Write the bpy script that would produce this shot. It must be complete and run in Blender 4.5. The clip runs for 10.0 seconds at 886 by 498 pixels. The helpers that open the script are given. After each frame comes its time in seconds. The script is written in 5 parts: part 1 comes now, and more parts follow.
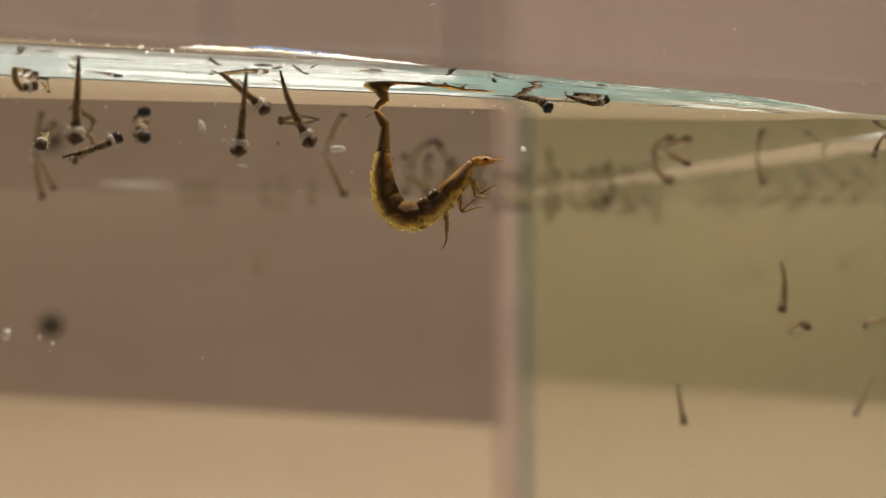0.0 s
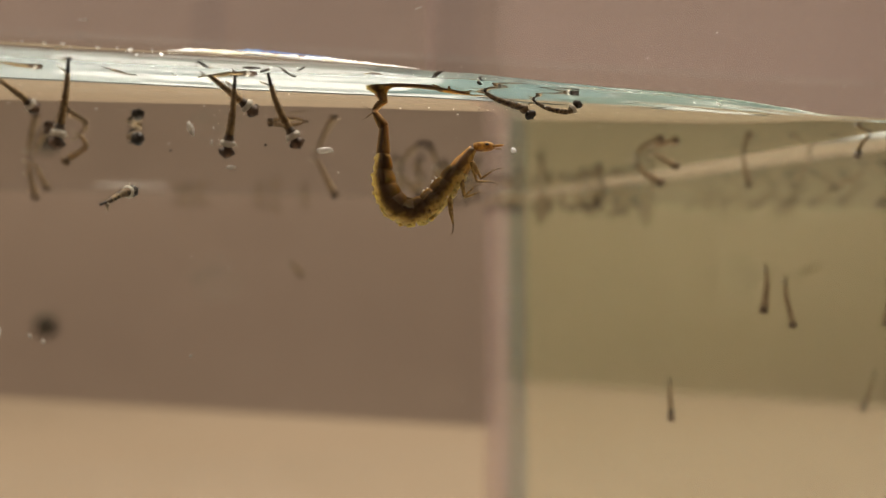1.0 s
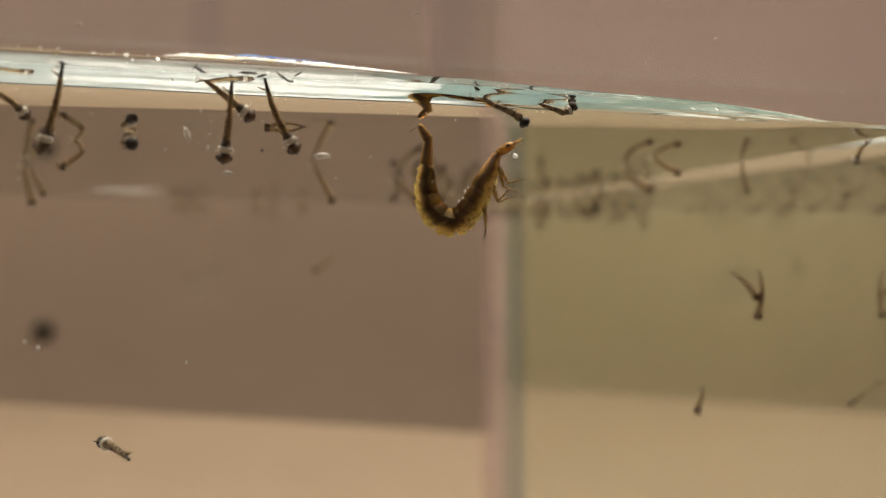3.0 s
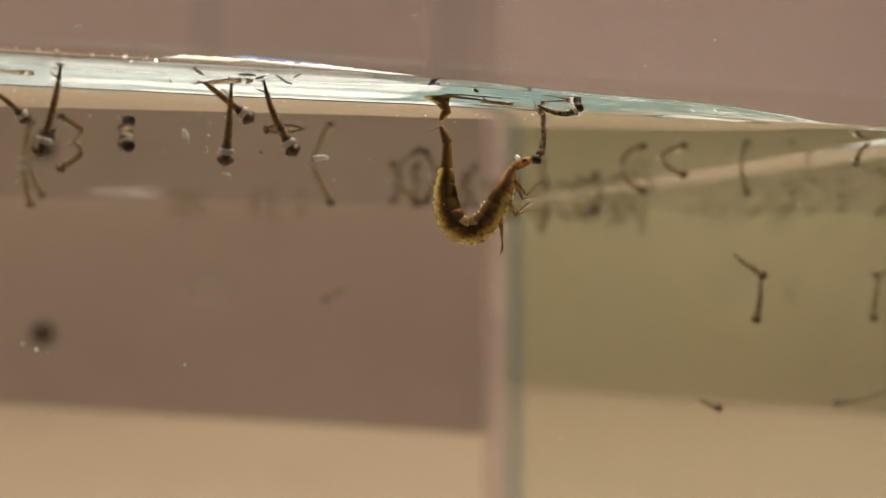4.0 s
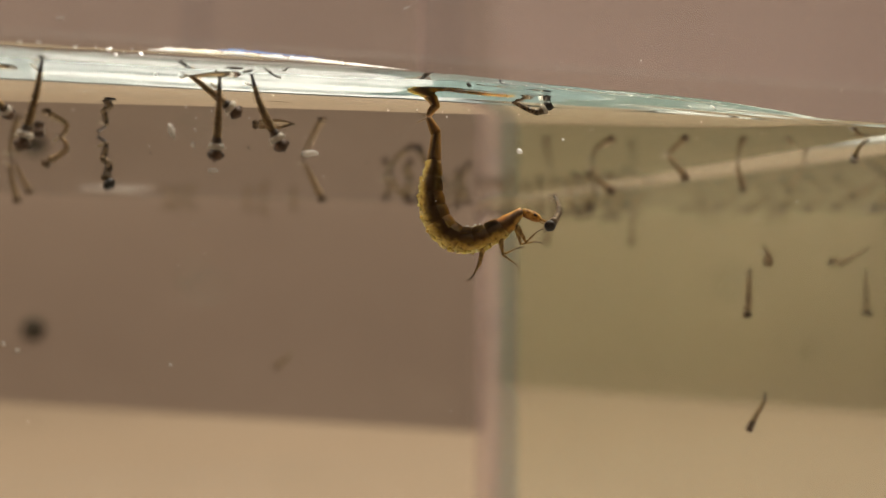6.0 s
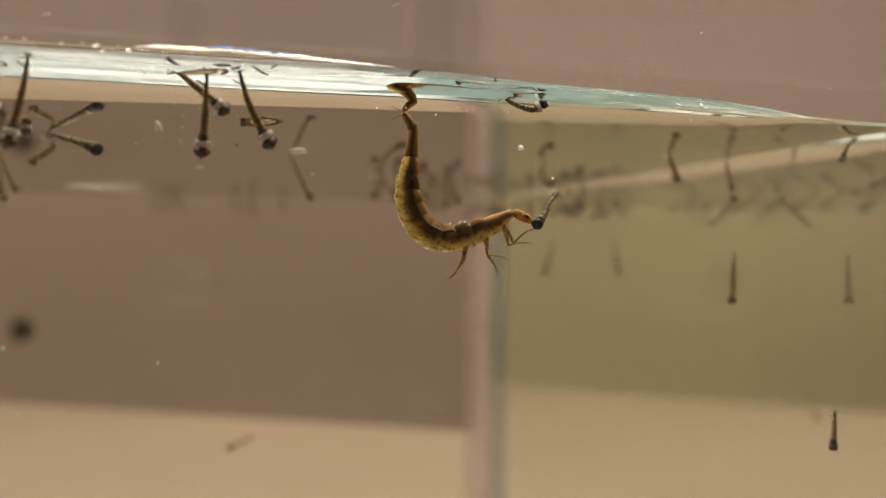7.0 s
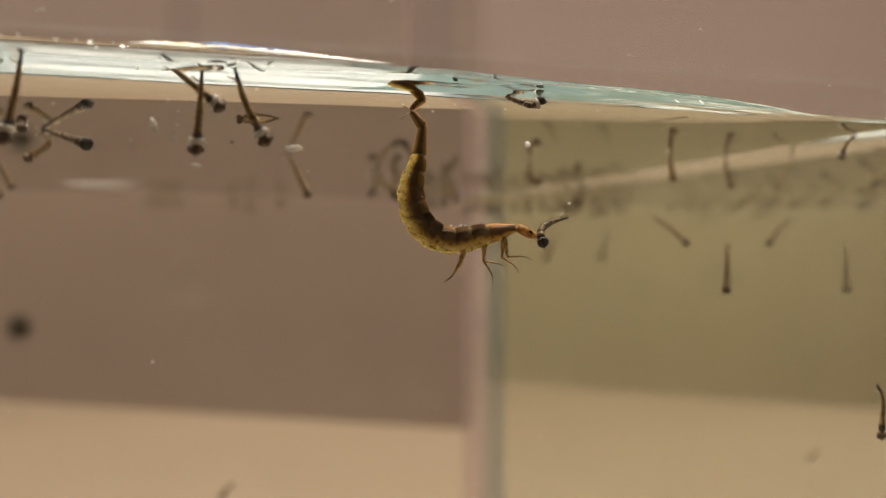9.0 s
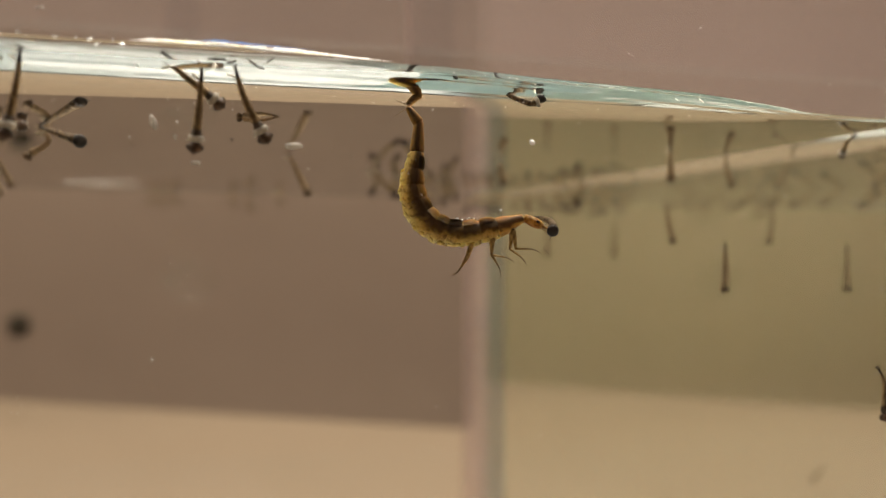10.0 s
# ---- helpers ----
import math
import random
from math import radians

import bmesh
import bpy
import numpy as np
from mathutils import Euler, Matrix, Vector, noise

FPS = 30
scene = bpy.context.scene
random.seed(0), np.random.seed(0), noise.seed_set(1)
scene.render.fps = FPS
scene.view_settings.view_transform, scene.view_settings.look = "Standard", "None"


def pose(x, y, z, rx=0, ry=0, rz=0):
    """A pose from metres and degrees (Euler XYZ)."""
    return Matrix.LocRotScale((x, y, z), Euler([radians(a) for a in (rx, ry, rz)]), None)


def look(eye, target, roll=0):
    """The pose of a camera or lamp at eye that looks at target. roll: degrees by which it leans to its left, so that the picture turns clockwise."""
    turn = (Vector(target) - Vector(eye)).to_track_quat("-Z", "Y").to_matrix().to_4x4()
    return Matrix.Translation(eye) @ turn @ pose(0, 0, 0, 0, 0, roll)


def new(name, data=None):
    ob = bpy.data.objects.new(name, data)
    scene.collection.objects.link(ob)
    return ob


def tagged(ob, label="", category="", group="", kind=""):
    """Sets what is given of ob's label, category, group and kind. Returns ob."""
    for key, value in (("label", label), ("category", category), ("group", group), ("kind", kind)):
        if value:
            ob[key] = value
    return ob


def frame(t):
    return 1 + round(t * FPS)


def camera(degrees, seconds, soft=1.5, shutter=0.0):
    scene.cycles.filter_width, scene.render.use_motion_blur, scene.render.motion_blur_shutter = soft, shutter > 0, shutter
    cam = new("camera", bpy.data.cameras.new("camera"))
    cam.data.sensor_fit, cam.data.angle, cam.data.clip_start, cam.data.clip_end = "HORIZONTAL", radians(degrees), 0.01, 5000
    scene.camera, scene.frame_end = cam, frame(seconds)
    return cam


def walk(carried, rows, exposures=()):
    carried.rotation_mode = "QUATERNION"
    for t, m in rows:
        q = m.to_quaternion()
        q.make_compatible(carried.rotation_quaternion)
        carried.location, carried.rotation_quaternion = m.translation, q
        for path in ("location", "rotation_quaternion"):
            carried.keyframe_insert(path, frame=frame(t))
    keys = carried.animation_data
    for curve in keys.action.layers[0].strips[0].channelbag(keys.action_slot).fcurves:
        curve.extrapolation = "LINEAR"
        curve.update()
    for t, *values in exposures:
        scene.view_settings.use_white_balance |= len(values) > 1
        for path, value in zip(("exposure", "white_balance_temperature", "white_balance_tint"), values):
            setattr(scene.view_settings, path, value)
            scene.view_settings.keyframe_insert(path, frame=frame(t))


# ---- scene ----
MM = 0.001


# ---- camera: a phone held still before a small tank, just below the water level ----
def shot(x, y, z, pitch, roll, yaw):
    """A camera pose from millimetres off its first place and degrees."""
    return pose(x * MM, y * MM, (80 + z) * MM, 0, 0, yaw) @ pose(0, 0, 0, 90 + pitch) @ pose(0, 0, 0, 0, 0, -roll)


cam = camera(45, 10.0, soft=1.15)
cam.data.dof.use_dof = True
cam.data.dof.focus_distance = 0.104
cam.data.dof.aperture_fstop = 20
walk(cam, [
    (0, shot(-0.00, -0.00, 0.00, 0.686, -0.018, 0.000)),
    (0.5, shot(0.82, -0.70, -0.08, 0.749, -0.021, -0.235)),
    (1, shot(1.01, -1.45, -0.19, 0.789, -0.060, -0.185)),
    (1.5, shot(1.02, -1.28, -0.12, 0.805, -0.062, -0.208)),
    (2, shot(1.03, -1.14, -0.08, 0.857, -0.042, -0.266)),
    (2.5, shot(1.06, -1.04, -0.12, 0.978, -0.097, -0.268)),
    (4, shot(1.16, -0.88, -0.06, 1.152, -0.121, -0.290)),
    (4.5, shot(1.30, -0.40, 0.11, 1.153, -0.093, -0.343)),
    (5, shot(1.25, 0.34, 0.10, 1.147, -0.112, -0.441)),
    (5.5, shot(1.28, 0.84, 0.10, 1.045, -0.161, -0.429)),
    (7, shot(1.42, 1.41, -0.02, 0.940, -0.224, -1.173)),
    (7.5, shot(1.47, 1.53, 0.03, 0.876, -0.222, -1.195)),
    (8, shot(1.44, 1.65, 0.05, 0.844, -0.179, -1.239)),
    (8.5, shot(1.54, 1.85, 0.05, 0.819, -0.221, -1.239)),
    (9, shot(1.55, 2.03, 0.00, 0.812, -0.213, -1.258)),
    (9.5, shot(1.60, 1.92, -0.06, 0.825, -0.245, -1.257)),
    (10, shot(1.57, 2.11, -0.16, 0.815, -0.305, -1.260)),
])

# ---- light: an indoor room at night, lit by two unseen lamps added overhead ----
scene.view_settings.exposure = 0.0
world = bpy.data.worlds.new("room_air")
scene.world = world
world.use_nodes = True
world.node_tree.nodes["Background"].inputs[0].default_value = (0.9, 0.8, 0.7, 1)
world.node_tree.nodes["Background"].inputs[1].default_value = 0.05


def area_lamp(name, eye, target, sx, sy, watts, colour):
    data = bpy.data.lights.new(name, "AREA")
    data.shape, data.size, data.size_y, data.energy, data.color = "RECTANGLE", sx, sy, watts, colour
    ob = new(name, data)
    ob.matrix_world = look(eye, target)
    return ob


area_lamp("unseen_light_over_desk", (0.28, 0.28, 0.9), (0.28, 0.3, 0), 0.7, 0.4, 13.6, (1.0, 0.9, 0.78))
area_lamp("unseen_light_on_curtain", (-1.3, 0.4, 1.44), (-1.3, 0.65, 0), 0.9, 0.5, 43, (1.0, 0.9, 0.77))


# ---- materials ----
def mat(name, low, high, rough=0.5, scale=40.0, fine=None, bump=0.0, see=0.0, gloss=0.5, spread=(0.3, 0.7)):
    """A surface between two colours, mottled at two scales; see: the share of light that shines through."""
    m = bpy.data.materials.new(name)
    m.use_nodes = True
    n, l = m.node_tree.nodes, m.node_tree.links
    n.clear()
    out, skin = n.new("ShaderNodeOutputMaterial"), n.new("ShaderNodeBsdfPrincipled")
    co = n.new("ShaderNodeTexCoord")
    big, small = n.new("ShaderNodeTexNoise"), n.new("ShaderNodeTexNoise")
    big.inputs["Scale"].default_value = scale
    small.inputs["Scale"].default_value = fine or scale * 6
    small.inputs["Detail"].default_value = 4
    mixer, ramp = n.new("ShaderNodeMath"), n.new("ShaderNodeValToRGB")
    mixer.operation = "MULTIPLY_ADD"
    mixer.inputs[1].default_value = 0.35
    add = n.new("ShaderNodeMath")
    add.operation = "MULTIPLY"
    add.inputs[1].default_value = 0.65
    ramp.color_ramp.elements[0].position, ramp.color_ramp.elements[1].position = spread
    ramp.color_ramp.elements[0].color, ramp.color_ramp.elements[1].color = (*low, 1), (*high, 1)
    info, move = n.new("ShaderNodeObjectInfo"), n.new("ShaderNodeVectorMath")
    move.operation = "ADD"
    l.new(co.outputs["Object"], move.inputs[0])
    l.new(info.outputs["Random"], move.inputs[1])
    l.new(move.outputs[0], big.inputs["Vector"])
    l.new(move.outputs[0], small.inputs["Vector"])
    l.new(big.outputs["Fac"], add.inputs[0])
    l.new(small.outputs["Fac"], mixer.inputs[0])
    l.new(add.outputs[0], mixer.inputs[2])
    l.new(mixer.outputs[0], ramp.inputs["Fac"])
    l.new(ramp.outputs["Color"], skin.inputs["Base Color"])
    skin.inputs["Roughness"].default_value = rough
    skin.inputs["Specular IOR Level"].default_value = gloss
    if bump:
        b = n.new("ShaderNodeBump")
        b.inputs["Strength"].default_value = bump
        b.inputs["Distance"].default_value = 0.3 / (fine or scale * 6)
        l.new(small.outputs["Fac"], b.inputs["Height"])
        l.new(b.outputs["Normal"], skin.inputs["Normal"])
    last = skin
    if see:
        thin, both = n.new("ShaderNodeBsdfTranslucent"), n.new("ShaderNodeMixShader")
        l.new(ramp.outputs["Color"], thin.inputs["Color"])
        both.inputs[0].default_value = see
        l.new(skin.outputs[0], both.inputs[1])
        l.new(thin.outputs[0], both.inputs[2])
        last = both
    l.new(last.outputs[0], out.inputs["Surface"])
    return m


def clear(name, tint, gloss=0.03, haze=0.0, film=(0.5, 0.5, 0.4), streak=0.0, mirror=(0.8, 0.8, 0.8), blur=0.02, veil=0.0):
    """Clear sheet glass: light goes straight through, with a weak mirror and a pale film where soiled and where haze is
    painted.
    veil: the share of the mirror that a fine coating blurs widely."""
    m = bpy.data.materials.new(name)
    m.use_nodes = True
    n, l = m.node_tree.nodes, m.node_tree.links
    n.clear()
    out = n.new("ShaderNodeOutputMaterial")
    a, b, mix = n.new("ShaderNodeBsdfTransparent"), n.new("ShaderNodeBsdfGlossy"), n.new("ShaderNodeMixShader")
    a.inputs[0].default_value = (*tint, 1)
    b.inputs["Roughness"].default_value = blur
    b.inputs["Color"].default_value = (*mirror, 1)
    mix.inputs[0].default_value = gloss
    l.new(a.outputs[0], mix.inputs[1])
    shine = b
    if veil:
        wide, shine = n.new("ShaderNodeBsdfGlossy"), n.new("ShaderNodeMixShader")
        wide.inputs["Roughness"].default_value = 0.22
        wide.inputs["Color"].default_value = (*mirror, 1)
        shine.inputs[0].default_value = veil
        l.new(b.outputs[0], shine.inputs[1])
        l.new(wide.outputs[0], shine.inputs[2])
    l.new(shine.outputs[0], mix.inputs[2])
    last = mix
    if haze:
        d, t, h = n.new("ShaderNodeBsdfDiffuse"), n.new("ShaderNodeBsdfTranslucent"), n.new("ShaderNodeMixShader")
        d.inputs[0].default_value = t.inputs[0].default_value = (*film, 1)
        l.new(d.outputs[0], h.inputs[1])
        l.new(t.outputs[0], h.inputs[2])
        h.inputs[0].default_value = 0.6
        noise_tex, rng, co = n.new("ShaderNodeTexNoise"), n.new("ShaderNodeMapRange"), n.new("ShaderNodeTexCoord")
        noise_tex.inputs["Scale"].default_value = 18
        noise_tex.inputs["Detail"].default_value = 5
        l.new(co.outputs["Object"], noise_tex.inputs["Vector"])
        l.new(noise_tex.outputs["Fac"], rng.inputs["Value"])
        rng.inputs["From Min"].default_value, rng.inputs["From Max"].default_value = 0.3, 0.7
        rng.inputs["To Min"].default_value, rng.inputs["To Max"].default_value = haze - streak, haze + streak
        top = n.new("ShaderNodeMixShader")
        l.new(rng.outputs[0], top.inputs[0])
        l.new(mix.outputs[0], top.inputs[1])
        l.new(h.outputs[0], top.inputs[2])
        last = top
    l.new(last.outputs[0], out.inputs["Surface"])
    return m


def water_skin():
    m = bpy.data.materials.new("water_surface")
    m.use_nodes = True
    n, l = m.node_tree.nodes, m.node_tree.links
    n.clear()
    out, g = n.new("ShaderNodeOutputMaterial"), n.new("ShaderNodeBsdfGlass")
    g.inputs["IOR"].default_value = 1.333
    g.inputs["Roughness"].default_value = 0.0
    g.inputs["Color"].default_value = (0.97, 0.985, 0.98, 1)
    l.new(g.outputs[0], out.inputs["Surface"])
    return m


M_WALL = mat("brown_paint", (0.305, 0.223, 0.181), (0.355, 0.264, 0.218), 0.8, 1.5, 30, 0.1)
M_CEIL = mat("white_ceiling_paint", (0.72, 0.7, 0.66), (0.8, 0.78, 0.74), 0.9, 3, 60)
M_DESK = mat("pale_laminate", (0.275, 0.208, 0.152), (0.315, 0.24, 0.178), 0.55, 5, 90, 0.05)
M_FLOOR = mat("dark_carpet", (0.12, 0.1, 0.085), (0.2, 0.17, 0.14), 0.95, 8, 400, 0.3)
M_PANE = clear("clear_glass", (0.985, 0.99, 0.985), 0.025)
M_VEILED = clear("veiled_glass", (0.985, 0.985, 0.985), 0.025, 0.05, (0.8, 0.67, 0.65), 0.02)
M_BRIGHTENED = clear("brightened_glass", (0.985, 0.98, 0.98), 0.025, 0.11, (0.82, 0.67, 0.62), 0.03)
M_WATER_TINT = clear("water_tinted_glass", (0.985, 0.98, 0.935), 0.025)
M_MIRROR = clear("mirroring_glass", (0.9, 0.92, 0.8), 0.95, 0.08, (0.4, 0.4, 0.27), 0.03, mirror=(0.93, 0.925, 0.855), blur=0.035, veil=0.2)
M_CURTAIN = mat("olive_cream_cloth", (0.79, 0.69, 0.475), (0.84, 0.74, 0.525), 0.9, 4, 120, 0.2)
M_KNOB = mat("dark_painted_wood", (0.02, 0.016, 0.01), (0.045, 0.036, 0.024), 0.6, 300, gloss=0.2)
M_HAZE = clear("grey_stripe_haze", (0.965, 0.965, 0.975), 0.01, 0.012, (0.35, 0.34, 0.38), 0.005)
M_BASE = mat("pale_blue_base", (0.19, 0.225, 0.225), (0.32, 0.355, 0.35), 0.3, 25, 90, spread=(0.35, 0.62))
M_STRIP = mat("caustic_white", (0.44, 0.46, 0.46), (0.52, 0.54, 0.54), 0.4, 60)
M_TEAL = mat("dark_teal_sheet", (0.06, 0.1, 0.1), (0.15, 0.21, 0.2), 0.9, 60, 400, 0.3)
M_SEAM = mat("dark_sealant", (0.05, 0.05, 0.045), (0.12, 0.12, 0.1), 0.5, 80)
M_SEAL = clear("cloudy_silicone", (0.95, 0.92, 0.91), 0.03, 0.22, (0.68, 0.56, 0.53), 0.07)
M_STREAK = clear("pale_streak", (0.97, 0.97, 0.96), 0.01, 0.3, (0.85, 0.81, 0.76), 0.2)
M_FAINT = clear("faint_smear", (0.98, 0.98, 0.97), 0.005, 0.014, (0.85, 0.8, 0.74), 0.014)
M_DEBRIS = mat("dark_debris", (0.012, 0.01, 0.008), (0.06, 0.045, 0.03), 0.6, 800, gloss=0.2)
M_SHADE = clear("grey_corner_shade", (0.925, 0.935, 0.95), 0.01, 0.05, (0.3, 0.34, 0.36), 0.03)
M_WATER = water_skin()
M_FLECK = mat("pale_fleck", (0.5, 0.47, 0.43), (0.85, 0.83, 0.78), 0.5, 2500, see=0.4, spread=(0.35, 0.6))
M_LAMP = mat("white_lamp_enamel", (0.75, 0.75, 0.74), (0.82, 0.82, 0.81), 0.4, 20)


# ---- mesh helpers ----
def add_box(bm, x0, y0, z0, x1, y1, z1, bevel=0.0):
    r = bmesh.ops.create_cube(bm, size=1)
    bmesh.ops.scale(bm, vec=(x1 - x0, y1 - y0, z1 - z0), verts=r["verts"])
    bmesh.ops.translate(bm, vec=((x0 + x1) / 2, (y0 + y1) / 2, (z0 + z1) / 2), verts=r["verts"])
    if bevel:
        edges = list({e for v in r["verts"] for e in v.link_edges})
        bmesh.ops.bevel(bm, geom=edges, offset=bevel, segments=2, affect="EDGES", profile=0.5)


def box(*a, bevel=0.0):
    bm = bmesh.new()
    add_box(bm, *a, bevel=bevel)
    return bm


def loft(bm, stations, n=12):
    """A closed tube along x through rings (x, half width, half height, rise)."""
    rings = []
    for x, ry, rz, dz in stations:
        rings.append([bm.verts.new((x, ry * math.cos(2 * math.pi * k / n), dz + rz * math.sin(2 * math.pi * k / n))) for k in range(n)])
    for a, b in zip(rings, rings[1:]):
        for k in range(n):
            bm.faces.new((a[k], b[k], b[(k + 1) % n], a[(k + 1) % n]))
    bm.faces.new(rings[0])
    bm.faces.new(rings[-1][::-1])
    bmesh.ops.recalc_face_normals(bm, faces=bm.faces)


def mesh_of(bm, name, material, smooth=True):
    me = bpy.data.meshes.new(name)
    bm.to_mesh(me)
    bm.free()
    me.materials.append(material)
    if smooth:
        for p in me.polygons:
            p.use_smooth = True
    return me


def part(name, bm, material, parent, label="", smooth=False):
    ob = new(name, mesh_of(bm, name, material, smooth))
    ob.parent = parent
    if label:
        ob["label"] = label
    return ob


def structure(name, bm, material, label, category):
    return tagged(new(name, mesh_of(bm, name, material, False)), label, category, kind="structure")


# ---- the room and the desk ----
structure("wall_north", box(-1.9, 1.3, -0.75, 1.9, 1.4, 1.5), M_WALL, "plain brown painted wall behind the desk, out of focus", "wall")
structure("wall_south", box(-1.9, -1.6, -0.75, 1.9, -1.5, 1.5), M_WALL, "plain brown painted wall behind the viewer", "wall")
structure("wall_east", box(1.9, -1.6, -0.75, 2.0, 1.4, 1.5), M_WALL, "plain brown painted side wall of the room", "wall")
structure("wall_west", box(-2.0, -1.6, -0.75, -1.9, 1.4, 1.5), M_WALL, "plain brown painted side wall of the room", "wall")
structure("floor", box(-2.0, -1.6, -0.8, 2.0, 1.4, -0.75), M_FLOOR, "dark brown carpeted floor below the desk", "floor")
structure("ceiling", box(-2.0, -1.6, 1.5, 2.0, 1.4, 1.55), M_CEIL, "plain white painted ceiling", "ceiling")

desk = tagged(new("desk"), "pale beige laminate desk carrying the glass tank", "desk")
desk.rotation_euler[2] = radians(-22)
part("desktop", box(-0.491, -0.3, -0.03, 0.9, 0.495, 0.0, bevel=0.003), M_DESK, desk)
for lx in (-0.45, 0.85):
    for ly in (-0.25, 0.45):
        part("leg", box(lx - 0.025, ly - 0.025, -0.75, lx + 0.025, ly + 0.025, -0.03, bevel=0.003), M_DESK, desk)


def curtain(x0, x1, y):
    """A hanging cloth in soft folds, added unseen to brighten the side mirror."""
    bm = bmesh.new()
    rows = []
    for z in (-0.7, 0.0, 0.7, 1.42):
        row = []
        for k in range(121):
            x = x0 + (x1 - x0) * k / 120
            row.append(bm.verts.new((x, y + 0.003 * math.sin(x * 40) + 0.004 * noise.noise((x * 5, z, 0)), z)))
        rows.append(row)
    faces = [bm.faces.new((a[k], a[k + 1], b[k + 1], b[k])) for a, b in zip(rows, rows[1:]) for k in range(120)]
    bmesh.ops.solidify(bm, geom=faces, thickness=0.003)
    bmesh.ops.recalc_face_normals(bm, faces=bm.faces)
    ob = tagged(new("curtain", mesh_of(bm, "curtain", M_CURTAIN)), "olive-cream cloth in soft folds, added to brighten the side mirror", "curtain")
    return ob


curtain(-1.85, -0.66, 1.24)


def ceiling_lamp(x, y):
    lamp = tagged(new("unseen_ceiling_light"), "flat white ceiling lamp, unseen, added to light the curtain", "lamp")
    lamp.location = (x, y, 1.5)
    part("lamp_body", box(-0.48, -0.28, -0.05, 0.48, 0.28, 0.0, bevel=0.01), M_LAMP, lamp)


def unseen_desk_lamp(x, y, z):
    lamp = tagged(new("unseen_desk_lamp"), "flat white lamp, unseen, added low over the desk", "lamp")
    lamp.location = (x, y, z)
    part("lamp_body", box(-0.37, -0.22, 0.0, 0.37, 0.22, 0.04, bevel=0.01), M_LAMP, lamp)
    for side in (-0.3, 0.3):
        part("cord", box(side - 0.002, -0.002, 0.04, side + 0.002, 0.002, 1.5 - z), M_LAMP, lamp)


unseen_desk_lamp(0.28, 0.28, 0.91)
ceiling_lamp(-1.3, 0.4)

# ---- the tank: glass panes round the water, turned a little from the viewer ----
U0, U1, V0, V1, LEVEL = -130.0, 94.0, 92.8, 254.3, 95.2
GLASS, RIM = 4.0, 185.0
tank = tagged(new("fish_tank"), "small rectangular glass tank half filled with clear water", "tank")
tank.rotation_euler[2] = radians(17)


def slab(u0, v0, z0, u1, v1, z1, bevel=0.0):
    return box(u0 * MM, v0 * MM, z0 * MM, u1 * MM, v1 * MM, z1 * MM, bevel=bevel * MM)


panes = [
    part("front_pane", slab(U0 - GLASS, V0 - GLASS, 5, U1 + GLASS, V0, LEVEL + 3.2), M_PANE, tank),
    part("front_pane", slab(U0 - GLASS, V0 - GLASS, LEVEL + 3.2, U1 + GLASS, V0, RIM), M_VEILED, tank, "upper part of the front pane with a painted pale veil"),
    part("back_pane", slab(U0 - GLASS, V1, 5, U1 + GLASS, V1 + GLASS, LEVEL + 2.8), M_WATER_TINT, tank, "back pane coloured with the water's yellowish tint below the waterline"),
    part("back_pane", slab(U0 - GLASS, V1, LEVEL + 2.8, U1 + GLASS, V1 + GLASS, RIM), M_PANE, tank),
    part("side_pane", slab(U1, V0 + 0.1, 5, U1 + GLASS, V1 - 0.1, LEVEL + 2.7), M_MIRROR, tank, "greenish side pane mirroring the water"),
    part("side_pane", slab(U1, V0 + 0.1, LEVEL + 2.8, U1 + GLASS, V1 - 0.1, RIM), M_BRIGHTENED, tank, "side pane above the water, paled by painted haze"),
    part("corner_trim", slab(U1 - 19, V1 - 0.9, LEVEL + 4, U1 - 17.1, V1 - 0.1, RIM), M_SEAL, tank, "pale line added for the corner's refracted view above the water"),
    part("trim", slab(18, V1 - 0.9, LEVEL + 4, 26, V1 - 0.1, RIM), M_HAZE, tank, "faint stripe painted for a reflection on the glass"),
    part("corner_trim", slab(U1 - 17, V1 - 0.9, LEVEL + 4, U1 - 6, V1 - 0.1, RIM), M_HAZE, tank, "hazy strip added for the corner's refracted view above the water"),
    part("side_pane", slab(U0 - GLASS, V0 + 0.1, 5, U0, V1 - 0.1, RIM), M_PANE, tank),
]
for p in panes:
    p.visible_shadow = False
part("white_strip", slab(8, 226, 4.9, 84, 245, 5.6), M_STRIP, tank, "white strip on the base painted for streaks of light")
part("white_strip", slab(-12, 166, 4.9, 60, 198, 5.6), M_STRIP, tank, "white strip on the base painted for streaks of light")
part("white_strip", slab(-10, 140, 4.9, 58, 149, 5.6), M_STRIP, tank, "white strip on the base painted for streaks of light")
part("mat", slab(58, 96, 4.9, U1 - 1, 222, 5.4), M_TEAL, tank, "dark teal sheet added unseen to darken the mirrored waterline")
part("seam", slab(U0, V1 - 6, 4.9, U1, V1, 9), M_SEAM, tank, "dark line of sealant along the bottom")
part("base", slab(U0 - GLASS, V0 - GLASS, 0, U1 + GLASS, V1 + GLASS, 4.9), M_BASE, tank, "pale bluish base plate")


